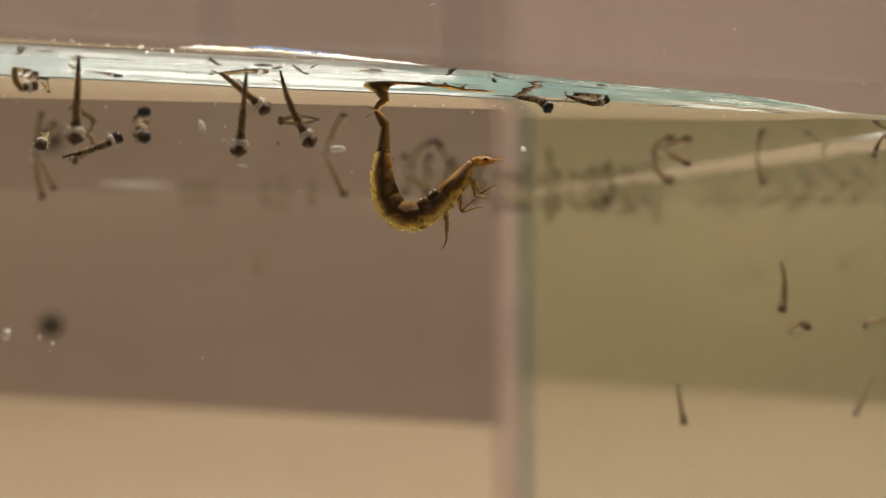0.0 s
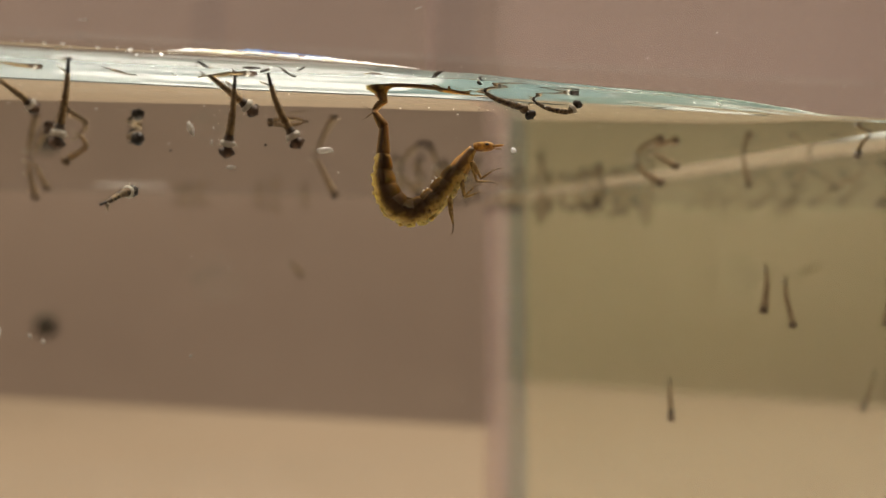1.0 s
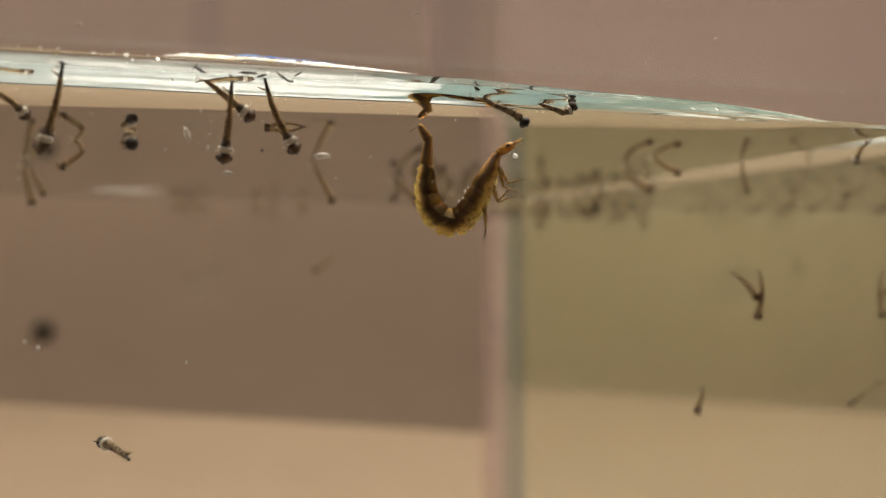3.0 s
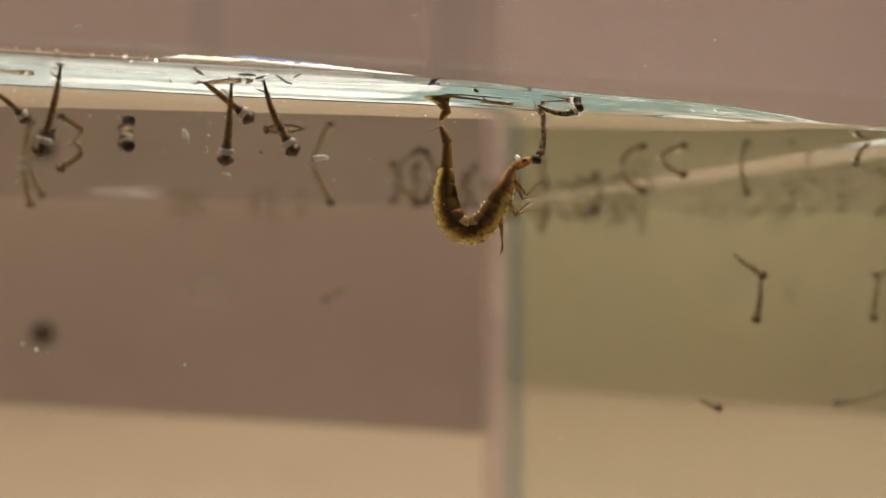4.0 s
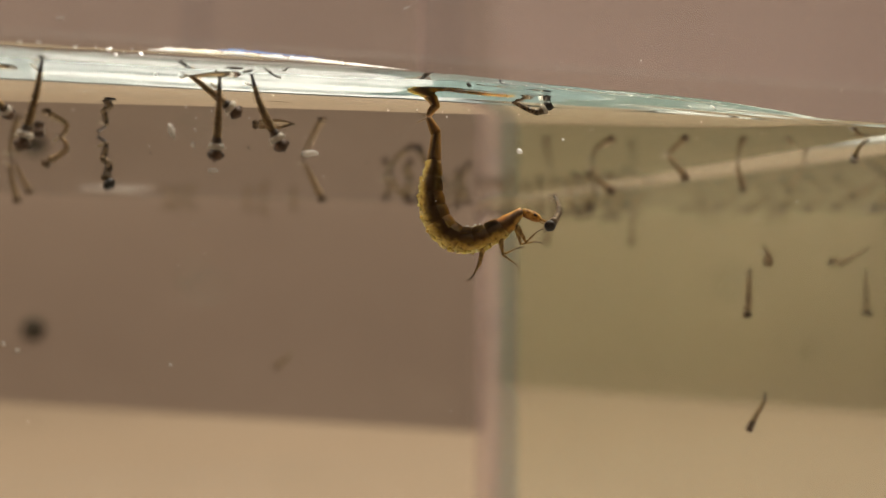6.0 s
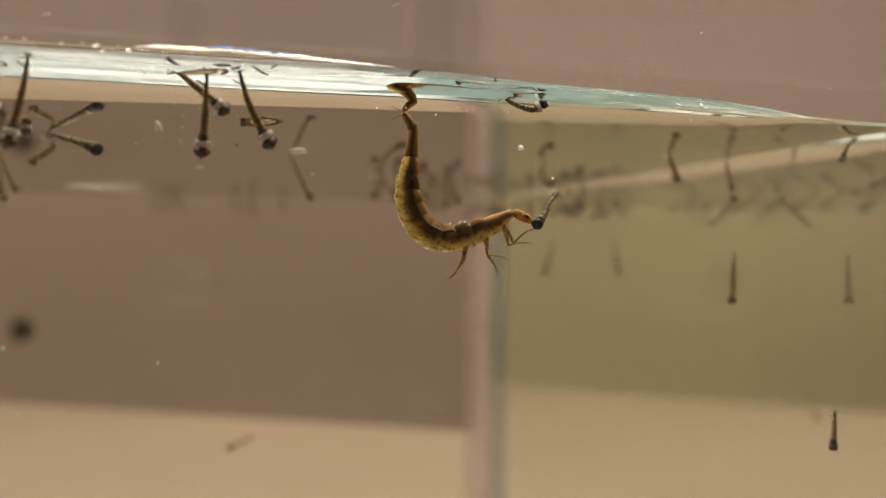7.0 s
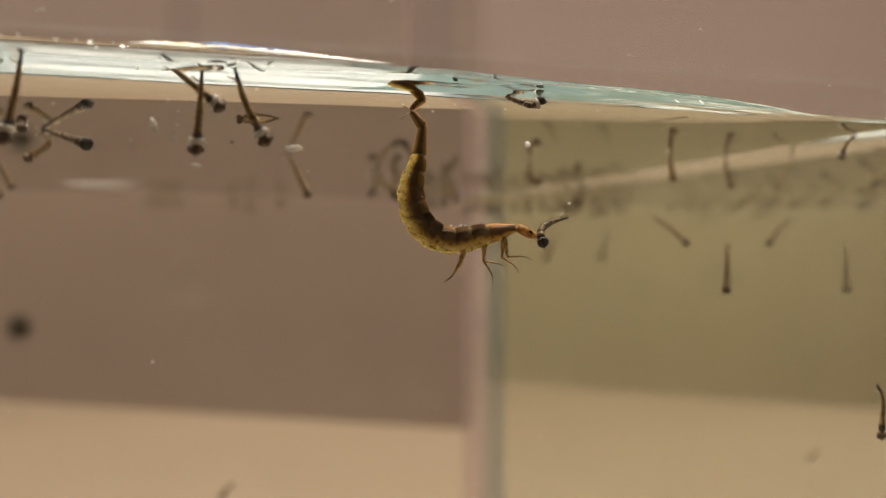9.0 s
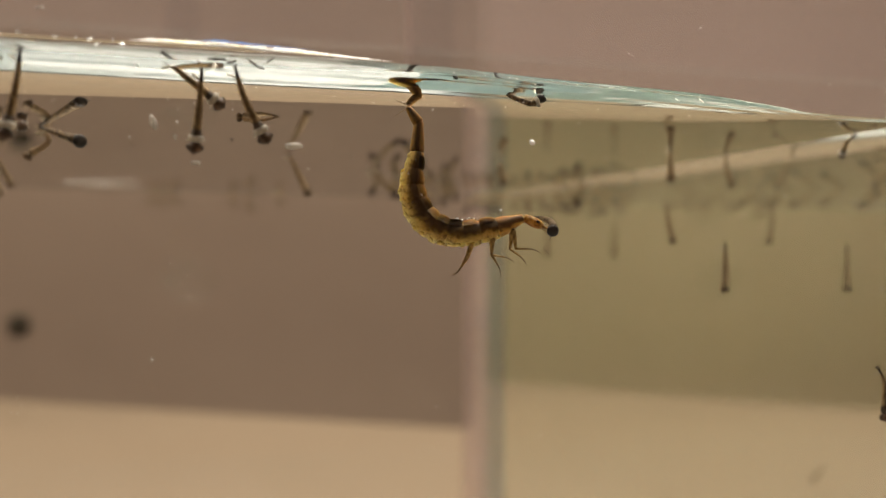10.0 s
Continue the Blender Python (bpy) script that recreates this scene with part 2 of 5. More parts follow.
def bead(u, v, su, sv, top):
    """A quarter-round bead of sealant up a corner."""
    bm = bmesh.new()
    prof = [(0.0, 0.0), (3.2, 0.0), (2.4, 1.2), (1.5, 3.4), (0.5, 6.5), (0.0, 9.0)]
    low = [bm.verts.new(((u + su * a) * MM, (v + sv * b) * MM, 5 * MM)) for a, b in prof]
    high = [bm.verts.new(((u + su * a) * MM, (v + sv * b) * MM, top * MM)) for a, b in prof]
    for k in range(len(prof)):
        j = (k + 1) % len(prof)
        bm.faces.new((low[k], low[j], high[j], high[k]))
    bm.faces.new(low)
    bm.faces.new(high)
    bmesh.ops.recalc_face_normals(bm, faces=bm.faces)
    return bm


part("sealant", bead(U1 - 0.05, V1 - 0.05, -1, -1, LEVEL), M_SEAL, tank, "cloudy bead of silicone in the corner")
part("sealant", slab(U1 - 0.35, V1 - 20, 5, U1 - 0.02, V1 - 9.2, LEVEL - 0.5), M_SHADE, tank, "thin grey sheet painting the sealant's shade on the side pane")
part("sealant", bead(U0 + 0.05, V1 - 0.05, 1, -1, RIM), M_SEAL, tank)


# the height of the wet edge along the front glass, as a share of its full rise
EDGE_U = (0, 12, 22, 32, 37, 44, 53, 59, 66, 71, 76)
EDGE_H = (1.02, 1.0, 0.94, 0.85, 0.76, 0.66, 0.59, 0.51, 0.28, 0.08, 0.03)


def meniscus(n=34, top=51.0):
    """The rise of the water up a wall: distances from the wall and heights."""
    lam = 3.25
    out = []
    run = lambda p: lam * (-math.log(math.tan(p / 4)) - 2 * math.cos(p / 2))
    end = radians(top)
    last = end + radians(0.04)
    for k in range(n):
        p = end * (1 - k / n) ** 2 + radians(0.04)
        out.append((run(p) - run(last), 2 * lam * math.sin(p / 2)))
    return out


def water_surface():
    rise = meniscus()
    ds = [d for d, _ in rise]
    hs = [h for _, h in rise]

    def lift(d):
        return float(np.interp(d, ds, hs, right=0.0))

    def steps(lo, hi, gap):
        count = int((hi - lo - 2 * ds[-1]) / gap)
        mid = [lo + ds[-1] + (hi - lo - 2 * ds[-1]) * k / count for k in range(1, count)]
        return [lo + d for d in ds] + mid + [hi - d for d in reversed(ds)]

    us, vs = steps(U0, U1, 0.8), steps(V0, V1, 3.0)
    verts, faces = [], []
    for v in vs:
        for u in us:
            wob = 1 + 0.05 * noise.noise((u * 0.12, v * 0.1, 3)) + 0.03 * noise.noise((u * 0.6, v * 0.2, 7))
            hold = float(np.interp(u, EDGE_U, EDGE_H))
            fold = (0.035 + 0.2 * min(1, max(0, (u - 30) / 15))) * noise.noise((u * 0.04, (v - V0) * 2.8, 11)) * math.exp(-((v - V0 - 1.6) / 1.6) ** 2)
            z = LEVEL + (lift(v - V0) * hold + lift(V1 - v)) * wob + lift(u - U0) + lift(U1 - u) + fold
            z += 0.02 * noise.noise((u * 0.05, v * 0.05, 1))
            verts.append((u * MM, v * MM, z * MM))
    w = len(us)
    for j in range(len(vs) - 1):
        for i in range(w - 1):
            a = j * w + i
            faces.append((a, a + 1, a + w + 1, a + w))
    me = bpy.data.meshes.new("water")
    me.from_pydata(verts, [], faces)
    me.materials.append(M_WATER)
    for p in me.polygons:
        p.use_smooth = True
    ob = tagged(new("water", me), "still clear water surface curving up at the glass", "water", kind="structure")
    return ob


water = water_surface()
water.rotation_euler[2] = radians(17)
water.visible_shadow = False

# ---- animals: materials ----
def banded_skin(name, stops, see=0.4, spotted=0.65, wet=0.2, fleck_size=0.52, flesh=0.0):
    """Skin whose colour changes round the body, from the belly over a dark flank to the back, with ragged borders and spots."""
    m = bpy.data.materials.new(name)
    m.use_nodes = True
    n, l = m.node_tree.nodes, m.node_tree.links
    n.clear()

    def math_node(op, a, b=None):
        q = n.new("ShaderNodeMath")
        q.operation = op
        for k, v in enumerate((a, b)):
            if v is None:
                continue
            if isinstance(v, (int, float)):
                q.inputs[k].default_value = v
            else:
                l.new(v, q.inputs[k])
        return q.outputs[0]

    out, skin = n.new("ShaderNodeOutputMaterial"), n.new("ShaderNodeBsdfPrincipled")
    co, xyz = n.new("ShaderNodeTexCoord"), n.new("ShaderNodeSeparateXYZ")
    l.new(co.outputs["Object"], xyz.inputs[0])
    info, move = n.new("ShaderNodeObjectInfo"), n.new("ShaderNodeVectorMath")
    move.operation = "ADD"
    l.new(co.outputs["Object"], move.inputs[0])
    l.new(info.outputs["Random"], move.inputs[1])
    tex = []
    for scale in (900, 2600, 6000):
        q = n.new("ShaderNodeTexNoise")
        q.inputs["Scale"].default_value = scale
        q.inputs["Detail"].default_value = 3
        l.new(move.outputs[0], q.inputs["Vector"])
        tex.append(q.outputs["Fac"])
    around = math_node("ARCTAN2", xyz.outputs["Z"], math_node("ABSOLUTE", xyz.outputs["Y"]))
    place = math_node("ADD", math_node("DIVIDE", around, math.pi), 0.5)
    rag = math_node("ADD", math_node("MULTIPLY", math_node("SUBTRACT", tex[0], 0.5), 0.34), math_node("MULTIPLY", math_node("SUBTRACT", tex[1], 0.5), 0.2))
    ramp = n.new("ShaderNodeValToRGB")
    els = ramp.color_ramp.elements
    els[0].position, els[0].color = stops[0][0], (*stops[0][1], 1)
    els[1].position, els[1].color = stops[-1][0], (*stops[-1][1], 1)
    for p, c in stops[1:-1]:
        e = els.new(p)
        e.color = (*c, 1)
    l.new(math_node("ADD", place, rag), ramp.inputs["Fac"])
    spots, rng = n.new("ShaderNodeMix"), n.new("ShaderNodeMapRange")
    spots.data_type = "RGBA"
    l.new(tex[1], rng.inputs["Value"])
    rng.inputs["From Min"].default_value, rng.inputs["From Max"].default_value = fleck_size, fleck_size + 0.16
    rng.inputs["To Max"].default_value = spotted
    l.new(rng.outputs[0], spots.inputs["Factor"])
    l.new(ramp.outputs["Color"], spots.inputs["A"])
    spots.inputs["B"].default_value = (0.09, 0.05, 0.012, 1)
    l.new(spots.outputs["Result"], skin.inputs["Base Color"])
    skin.inputs["Roughness"].default_value = 0.5 - 0.5 * (wet - 0.2)
    skin.inputs["Specular IOR Level"].default_value = wet
    b = n.new("ShaderNodeBump")
    b.inputs["Strength"].default_value = 0.5
    b.inputs["Distance"].default_value = 0.00006
    l.new(tex[2], b.inputs["Height"])
    l.new(b.outputs["Normal"], skin.inputs["Normal"])
    if flesh:
        skin.inputs["Subsurface Weight"].default_value = see
        skin.inputs["Subsurface Scale"].default_value = flesh * MM
        skin.inputs["Subsurface Radius"].default_value = (1.0, 0.75, 0.3)
        l.new(skin.outputs[0], out.inputs["Surface"])
        return m
    thin, both = n.new("ShaderNodeBsdfTranslucent"), n.new("ShaderNodeMixShader")
    l.new(spots.outputs["Result"], thin.inputs["Color"])
    both.inputs[0].default_value = see
    l.new(skin.outputs[0], both.inputs[1])
    l.new(thin.outputs[0], both.inputs[2])
    l.new(both.outputs[0], out.inputs["Surface"])
    return m


M_L_HEAD = mat("dark_brown_head_shell", (0.014, 0.009, 0.005), (0.13, 0.07, 0.035), 0.5, 1100, gloss=0.25)
M_L_BODY = banded_skin("streaked_larva_skin", [
    (0.0, (0.52, 0.39, 0.21)), (0.26, (0.4, 0.285, 0.14)), (0.42, (0.2, 0.14, 0.077)), (0.58, (0.155, 0.11, 0.06)), (0.72, (0.36, 0.255, 0.12)), (1.0, (0.5, 0.37, 0.19))], 0.5, 0.7, 0.25, 0.47)
M_L_THORAX = mat("dusky_larva_skin", (0.03, 0.021, 0.013), (0.11, 0.076, 0.046), 0.5, 1000, see=0.25, gloss=0.2)
M_L_COLLAR = mat("milky_collar", (0.45, 0.41, 0.33), (0.75, 0.71, 0.62), 0.6, 2500, see=0.4, gloss=0.2)
M_L_SIPHON = mat("black_siphon", (0.008, 0.006, 0.004), (0.025, 0.018, 0.012), 0.4, 1200, gloss=0.2)
M_L_GILL = mat("pale_gills", (0.4, 0.34, 0.24), (0.6, 0.52, 0.38), 0.4, 1500, see=0.5)


# ---- chains of rigid pieces along a curved body ----
def curve_points(pts, count=80):
    """Points along a smooth curve through pts."""
    p = [2 * pts[0] - pts[1], *pts, 2 * pts[-1] - pts[-2]]
    out = []
    for i in range(1, len(p) - 2):
        for k in range(count):
            t = k / count
            a, b, c, d = p[i - 1], p[i], p[i + 1], p[i + 2]
            out.append(0.5 * (2 * b + (c - a) * t + (2 * a - 5 * b + 4 * c - d) * t * t + (3 * b - a - 3 * c + d) * t ** 3))
    out.append(pts[-1])
    return out


def chain(pts, lengths, depth, hold=0.0, away=1.0, spread=True):
    """Poses of rigid pieces laid end to end along a body seen from the side; where the body looks short it leans away.
    hold: the share of the body that lies before the plane at that depth; spread: what leans away also fans out."""
    line = curve_points([Vector((x, 0, z)) for x, z in pts])
    run = [0.0]
    for a, b in zip(line, line[1:]):
        run.append(run[-1] + (b - a).length)
    total, seen = sum(lengths), run[-1]
    lean = math.sqrt(max(0.0, (total / seen) ** 2 - 1)) if seen < total else 0.0
    stations = [0.0]
    for l in lengths:
        stations.append(stations[-1] + l)
    knots = []
    for s in stations:
        s = s * seen / total
        x = float(np.interp(s, run, [p.x for p in line]))
        z = float(np.interp(s, run, [p.z for p in line]))
        back = depth + away * lean * (s - hold * seen)
        fan = back / depth if spread else 1.0
        knots.append(Vector((1.0 + (x - 1.0) * fan, back, 80 + (z - 80) * fan)) * MM)
    out = []
    for a, b in zip(knots, knots[1:]):
        ax = (b - a).normalized()
        up = ax.cross(Vector((0, 1, 0)))
        up = up.normalized() if up.length > 0.05 else Vector((0, 0, 1))
        side = up.cross(ax)
        m = Matrix((ax, side, up)).transposed().to_4x4()
        m.translation = a
        out.append(m)
    return out


# ---- mosquito larva: siphon, ringed abdomen, thorax, collar, head ----
def scaled(rows):
    return [tuple(v * MM for v in r) for r in rows]


def larva_meshes():
    out = {}
    bm = bmesh.new()
    loft(bm, scaled([(-0.1, 0.09, 0.09, 0), (0.0, 0.12, 0.12, 0), (0.5, 0.15, 0.15, 0), (1.0, 0.18, 0.18, 0), (1.15, 0.12, 0.12, 0)]), 10)
    for k in range(7):
        r = bmesh.ops.create_cone(bm, cap_ends=True, segments=4, radius1=0.04 * MM, radius2=0.008 * MM, depth=0.5 * MM)
        bmesh.ops.translate(bm, vec=(0, 0, 0.28 * MM), verts=r["verts"])
        bmesh.ops.rotate(bm, cent=(0, 0, 0), matrix=Matrix.Rotation(2 * math.pi * k / 7, 3, "X"), verts=r["verts"])
        bmesh.ops.translate(bm, vec=(-0.03 * MM, 0, 0), verts=r["verts"])
    out["siphon"] = mesh_of(bm, "siphon", M_L_SIPHON)
    bm = bmesh.new()
    for a in (-0.5, -0.17, 0.17, 0.5):
        r = bmesh.ops.create_cone(bm, cap_ends=True, segments=6, radius1=0.1 * MM, radius2=0.02 * MM, depth=0.95 * MM)
        bmesh.ops.translate(bm, vec=(0, 0, 0.45 * MM), verts=r["verts"])
        bmesh.ops.rotate(bm, cent=(0, 0, 0), matrix=Matrix.Rotation(radians(215), 3, "Y") @ Matrix.Rotation(a, 3, "X"), verts=r["verts"])
        bmesh.ops.translate(bm, vec=(1.0 * MM, 0, -0.05 * MM), verts=r["verts"])
    out["gills"] = mesh_of(bm, "gills", M_L_GILL)
    radii = [0.19, 0.24, 0.29, 0.33, 0.37]
    for k in range(4):
        bm = bmesh.new()
        a, b = radii[k], radii[k + 1]
        m = (a + b) / 2
        loft(bm, scaled([(-0.1, a * 0.7, a * 0.7, 0), (0.0, a * 0.86, a * 0.86, 0), (0.12, a * 1.03, a * 1.03, 0), (0.38, m, m, 0), (0.5, m * 0.84, m * 0.84, 0),
                         (0.62, m * 1.05, m * 1.05, 0), (0.88, b, b, 0), (1.0, b * 0.86, b * 0.86, 0), (1.1, b * 0.7, b * 0.7, 0)]), 12)
        for q in range(10):
            turn, sx = 2 * math.pi * (q * 0.37 + 0.13 * k), 0.1 + 0.09 * q
            r = bmesh.ops.create_cone(bm, cap_ends=True, segments=4, radius1=0.022 * MM, radius2=0.006 * MM, depth=(0.3 + 0.06 * (q % 3)) * MM)
            bmesh.ops.translate(bm, vec=(0, 0, (m + 0.12) * MM), verts=r["verts"])
            bmesh.ops.rotate(bm, cent=(0, 0, 0), matrix=Matrix.Rotation(turn, 3, "X") @ Matrix.Rotation(-0.2, 3, "Y"), verts=r["verts"])
            bmesh.ops.translate(bm, vec=(sx * MM, 0, 0), verts=r["verts"])
        out["abdomen_%d" % k] = mesh_of(bm, "abdomen", M_L_BODY)
    bm = bmesh.new()
    loft(bm, scaled([(-0.12, 0.26, 0.26, 0), (0.05, 0.37, 0.35, 0), (0.3, 0.47, 0.42, 0), (0.55, 0.5, 0.46, 0), (0.78, 0.42, 0.4, 0), (0.92, 0.24, 0.23, 0), (1.06, 0.19, 0.18, 0)]), 14)
    out["thorax"] = mesh_of(bm, "thorax", M_L_THORAX)
    bm = bmesh.new()
    loft(bm, scaled([(0.42, 0.4, 0.38, 0), (0.5, 0.54, 0.52, 0), (0.64, 0.64, 0.61, 0), (0.84, 0.66, 0.62, 0), (0.96, 0.54, 0.5, 0), (1.02, 0.34, 0.32, 0)]), 14)
    for w in bm.verts:
        w.co += Vector((0, w.co.y, w.co.z)) * 0.16 * noise.noise(w.co * 4200)
    for k in range(10):
        a = 2 * math.pi * k / 10
        r = bmesh.ops.create_cone(bm, cap_ends=True, segments=4, radius1=0.04 * MM, radius2=0.008 * MM, depth=0.5 * MM)
        bmesh.ops.translate(bm, vec=(0, 0, 0.68 * MM), verts=r["verts"])
        bmesh.ops.rotate(bm, cent=(0, 0, 0), matrix=Matrix.Rotation(a, 3, "X") @ Matrix.Rotation(0.25, 3, "Y"), verts=r["verts"])
        bmesh.ops.translate(bm, vec=((0.6 + 0.1 * (k % 3)) * MM, 0, 0), verts=r["verts"])
    out["collar"] = mesh_of(bm, "collar", M_L_COLLAR)
    bm = bmesh.new()
    loft(bm, scaled([(-0.12, 0.18, 0.18, 0), (0.04, 0.36, 0.35, 0), (0.22, 0.53, 0.5, 0), (0.48, 0.57, 0.54, 0), (0.7, 0.5, 0.47, 0), (0.84, 0.36, 0.33, 0), (0.88, 0.2, 0.16, 0)]), 14)
    for sy in (-0.24, -0.1, 0.1, 0.24):
        r = bmesh.ops.create_cone(bm, cap_ends=True, segments=5, radius1=0.1 * MM, radius2=0.05 * MM, depth=0.2 * MM)
        bmesh.ops.rotate(bm, cent=(0, 0, 0), matrix=Matrix.Rotation(radians(90), 3, "Y"), verts=r["verts"])
        bmesh.ops.rotate(bm, cent=(0, 0, 0), matrix=Matrix.Rotation(sy * 1.6, 3, "Z"), verts=r["verts"])
        bmesh.ops.translate(bm, vec=(0.86 * MM, sy * 1.4 * MM, 0), verts=r["verts"])
    for sy in (-1, 1):
        r = bmesh.ops.create_cone(bm, cap_ends=True, segments=5, radius1=0.03 * MM, radius2=0.012 * MM, depth=0.3 * MM)
        bmesh.ops.rotate(bm, cent=(0, 0, 0), matrix=Matrix.Rotation(radians(90), 3, "Y") @ Matrix.Rotation(radians(30 * sy), 3, "X"), verts=r["verts"])
        bmesh.ops.translate(bm, vec=(0.95 * MM, sy * 0.33 * MM, 0), verts=r["verts"])
        for sx in (0.45, 0.6, 0.75):
            r = bmesh.ops.create_cone(bm, cap_ends=True, segments=4, radius1=0.03 * MM, radius2=0.006 * MM, depth=0.35 * MM)
            bmesh.ops.rotate(bm, cent=(0, 0, 0), matrix=Matrix.Rotation(radians(90), 3, "X"), verts=r["verts"])
            bmesh.ops.translate(bm, vec=(sx * MM, sy * 0.68 * MM, 0), verts=r["verts"])
    for w in bm.verts:
        w.co = Vector((w.co.x, w.co.y * 1.1, w.co.z * 1.1)) + w.co * 0.1 * noise.noise(w.co * 3500)
    out["head"] = mesh_of(bm, "head", M_L_HEAD)
    bm = bmesh.new()
    r = bmesh.ops.create_uvsphere(bm, u_segments=10, v_segments=7, radius=0.2 * MM)
    bmesh.ops.scale(bm, vec=(1.2, 0.6, 1.0), verts=r["verts"])
    out["eye"] = mesh_of(bm, "eye", M_L_SIPHON)
    return out


LARVA = larva_meshes()
M_P_HEAD = mat("hazed_brown_head_shell", (0.07, 0.048, 0.028), (0.2, 0.135, 0.08), 0.6, 900, see=0.2, gloss=0.1)
M_P_BODY = mat("hazed_grey_brown_skin", (0.2, 0.142, 0.085), (0.46, 0.34, 0.2), 0.6, 900, 4500, 0.3, see=0.5, gloss=0.1)
M_P_SIPHON = mat("hazed_brown_siphon", (0.09, 0.064, 0.04), (0.2, 0.145, 0.09), 0.6, 1200, see=0.2, gloss=0.1)
HAZED = {"head": M_P_HEAD, "eye": M_P_SIPHON, "thorax": M_P_BODY, "siphon": M_P_SIPHON, "gills": M_L_GILL, "collar": M_L_COLLAR}


def reskinned(meshes, skins, rest, plump_by):
    """The same bodies, plumper and in another skin."""
    out = {}
    for key, me in meshes.items():
        out[key] = me.copy()
        plump = 1.0 if key in ("siphon", "eye") else plump_by
        for v in out[key].vertices:
            v.co = (v.co.x, v.co.y * plump, v.co.z * plump)
        out[key].materials[0] = skins.get(key, rest)
    return out


LARVA_HAZED = reskinned(LARVA, HAZED, M_P_BODY, 1.28)
M_D_BODY = mat("mottled_black_brown_skin", (0.028, 0.018, 0.01), (0.36, 0.25, 0.13), 0.5, 2400, 7000, 0.3, see=0.25, gloss=0.2, spread=(0.42, 0.68))
DARK = {"head": M_L_SIPHON, "eye": M_L_SIPHON, "siphon": M_L_SIPHON, "gills": M_L_GILL, "collar": M_L_COLLAR}
LARVA_DARK = reskinned(LARVA, DARK, M_D_BODY, 1.2)
LARVA_PIECES = [("siphon", "siphon", 1.05), ("abdomen", "abdomen_0", 1.0), ("abdomen", "abdomen_1", 1.0), ("abdomen", "abdomen_2", 1.0),
                ("abdomen", "abdomen_3", 1.0), ("thorax", "thorax", 1.05), ("head", "head", 0.9)]


PIECES = {}


def larva(size, label, collar=False, skin="", group="mosquito larvae in the tank"):
    root = tagged(new("mosquito_larva"), label, "insect larva", group)
    root.scale = (size, size, size)
    PIECES[root.name] = []
    meshes = LARVA_HAZED if "grey" in label or "blurred" in label else LARVA_DARK if skin == "dark" else LARVA
    for name, key, _ in LARVA_PIECES:
        ob = new(name, meshes[key])
        ob.parent = root
        PIECES[root.name].append(ob)
        if name == "siphon":
            sub = new("gills", meshes["gills"])
            sub.parent = ob
        if name == "head":
            for side in (-1, 1):
                eye = new("eye", meshes["eye"])
                eye.parent = ob
                eye.location = (0.42 * MM, 0.12 * side * MM, 0.5 * side * MM)
        if name == "thorax" and collar:
            sub = new("collar", meshes["collar"])
            sub.parent = ob
    return root


def larva_lengths(size):
    return [l * size for _, _, l in LARVA_PIECES]


def still_larva(depth, pts, size, label, collar=False):
    root = larva(size, label, collar)
    poses = chain(pts, larva_lengths(size), depth)
    base = Matrix.Translation(poses[0].translation)
    root.location = poses[0].translation
    inv = (base @ Matrix.Diagonal((size, size, size, 1))).inverted()
    for ob, m in zip(PIECES[root.name], poses):
        ob.matrix_basis = inv @ m @ Matrix.Diagonal((size, size, size, 1))
    return root


still_larva(93.0, [(-14.19, 96.60), (-13.29, 93.65), (-11.35, 90.05)], 1.05, 'brown mosquito larva with white collar hanging from the water surface', True)
still_larva(93.0, [(-20.27, 97.18), (-17.89, 95.27), (-15.16, 93.06)], 1.00, 'brown mosquito larva with white collar hanging from the water surface', True)
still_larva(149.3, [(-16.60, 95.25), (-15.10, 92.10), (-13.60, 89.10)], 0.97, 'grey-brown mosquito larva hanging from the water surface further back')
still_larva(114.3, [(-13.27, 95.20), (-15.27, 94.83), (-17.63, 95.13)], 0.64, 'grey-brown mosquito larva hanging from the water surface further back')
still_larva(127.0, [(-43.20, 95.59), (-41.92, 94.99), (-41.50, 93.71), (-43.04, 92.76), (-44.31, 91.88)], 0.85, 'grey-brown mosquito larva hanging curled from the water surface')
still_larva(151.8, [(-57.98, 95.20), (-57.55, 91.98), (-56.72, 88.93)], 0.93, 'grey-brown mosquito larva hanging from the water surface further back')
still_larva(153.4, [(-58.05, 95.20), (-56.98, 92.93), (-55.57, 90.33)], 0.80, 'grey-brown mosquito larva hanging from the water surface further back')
still_larva(170.5, [(-5.11, 95.20), (-4.20, 92.67), (-1.48, 90.32)], 1.05, 'brown mosquito larva hanging from the water surface further back')
still_larva(168.0, [(0.86, 95.53), (0.33, 93.38), (-0.91, 90.53)], 1.05, 'brown mosquito larva hanging from the water surface further back')
still_larva(180.0, [(-6.61, 95.46), (-5.65, 93.55), (-6.60, 91.45)], 1.05, 'brown mosquito larva hanging from the water surface further back')
still_larva(184.0, [(-2.40, 95.42), (-3.07, 93.47), (-2.09, 91.13)], 1.05, 'brown mosquito larva hanging from the water surface further back')
still_larva(154.0, [(45.20, 95.74), (45.52, 93.54), (46.25, 91.09)], 0.74, 'grey-brown mosquito larva hanging from the water surface further back')
still_larva(126.0, [(52.61, 95.22), (51.53, 94.34), (50.85, 92.66)], 0.75, 'brown mosquito larva with white collar hanging from the water surface', True)
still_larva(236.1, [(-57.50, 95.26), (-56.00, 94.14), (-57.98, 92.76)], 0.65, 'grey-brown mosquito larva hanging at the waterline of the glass')
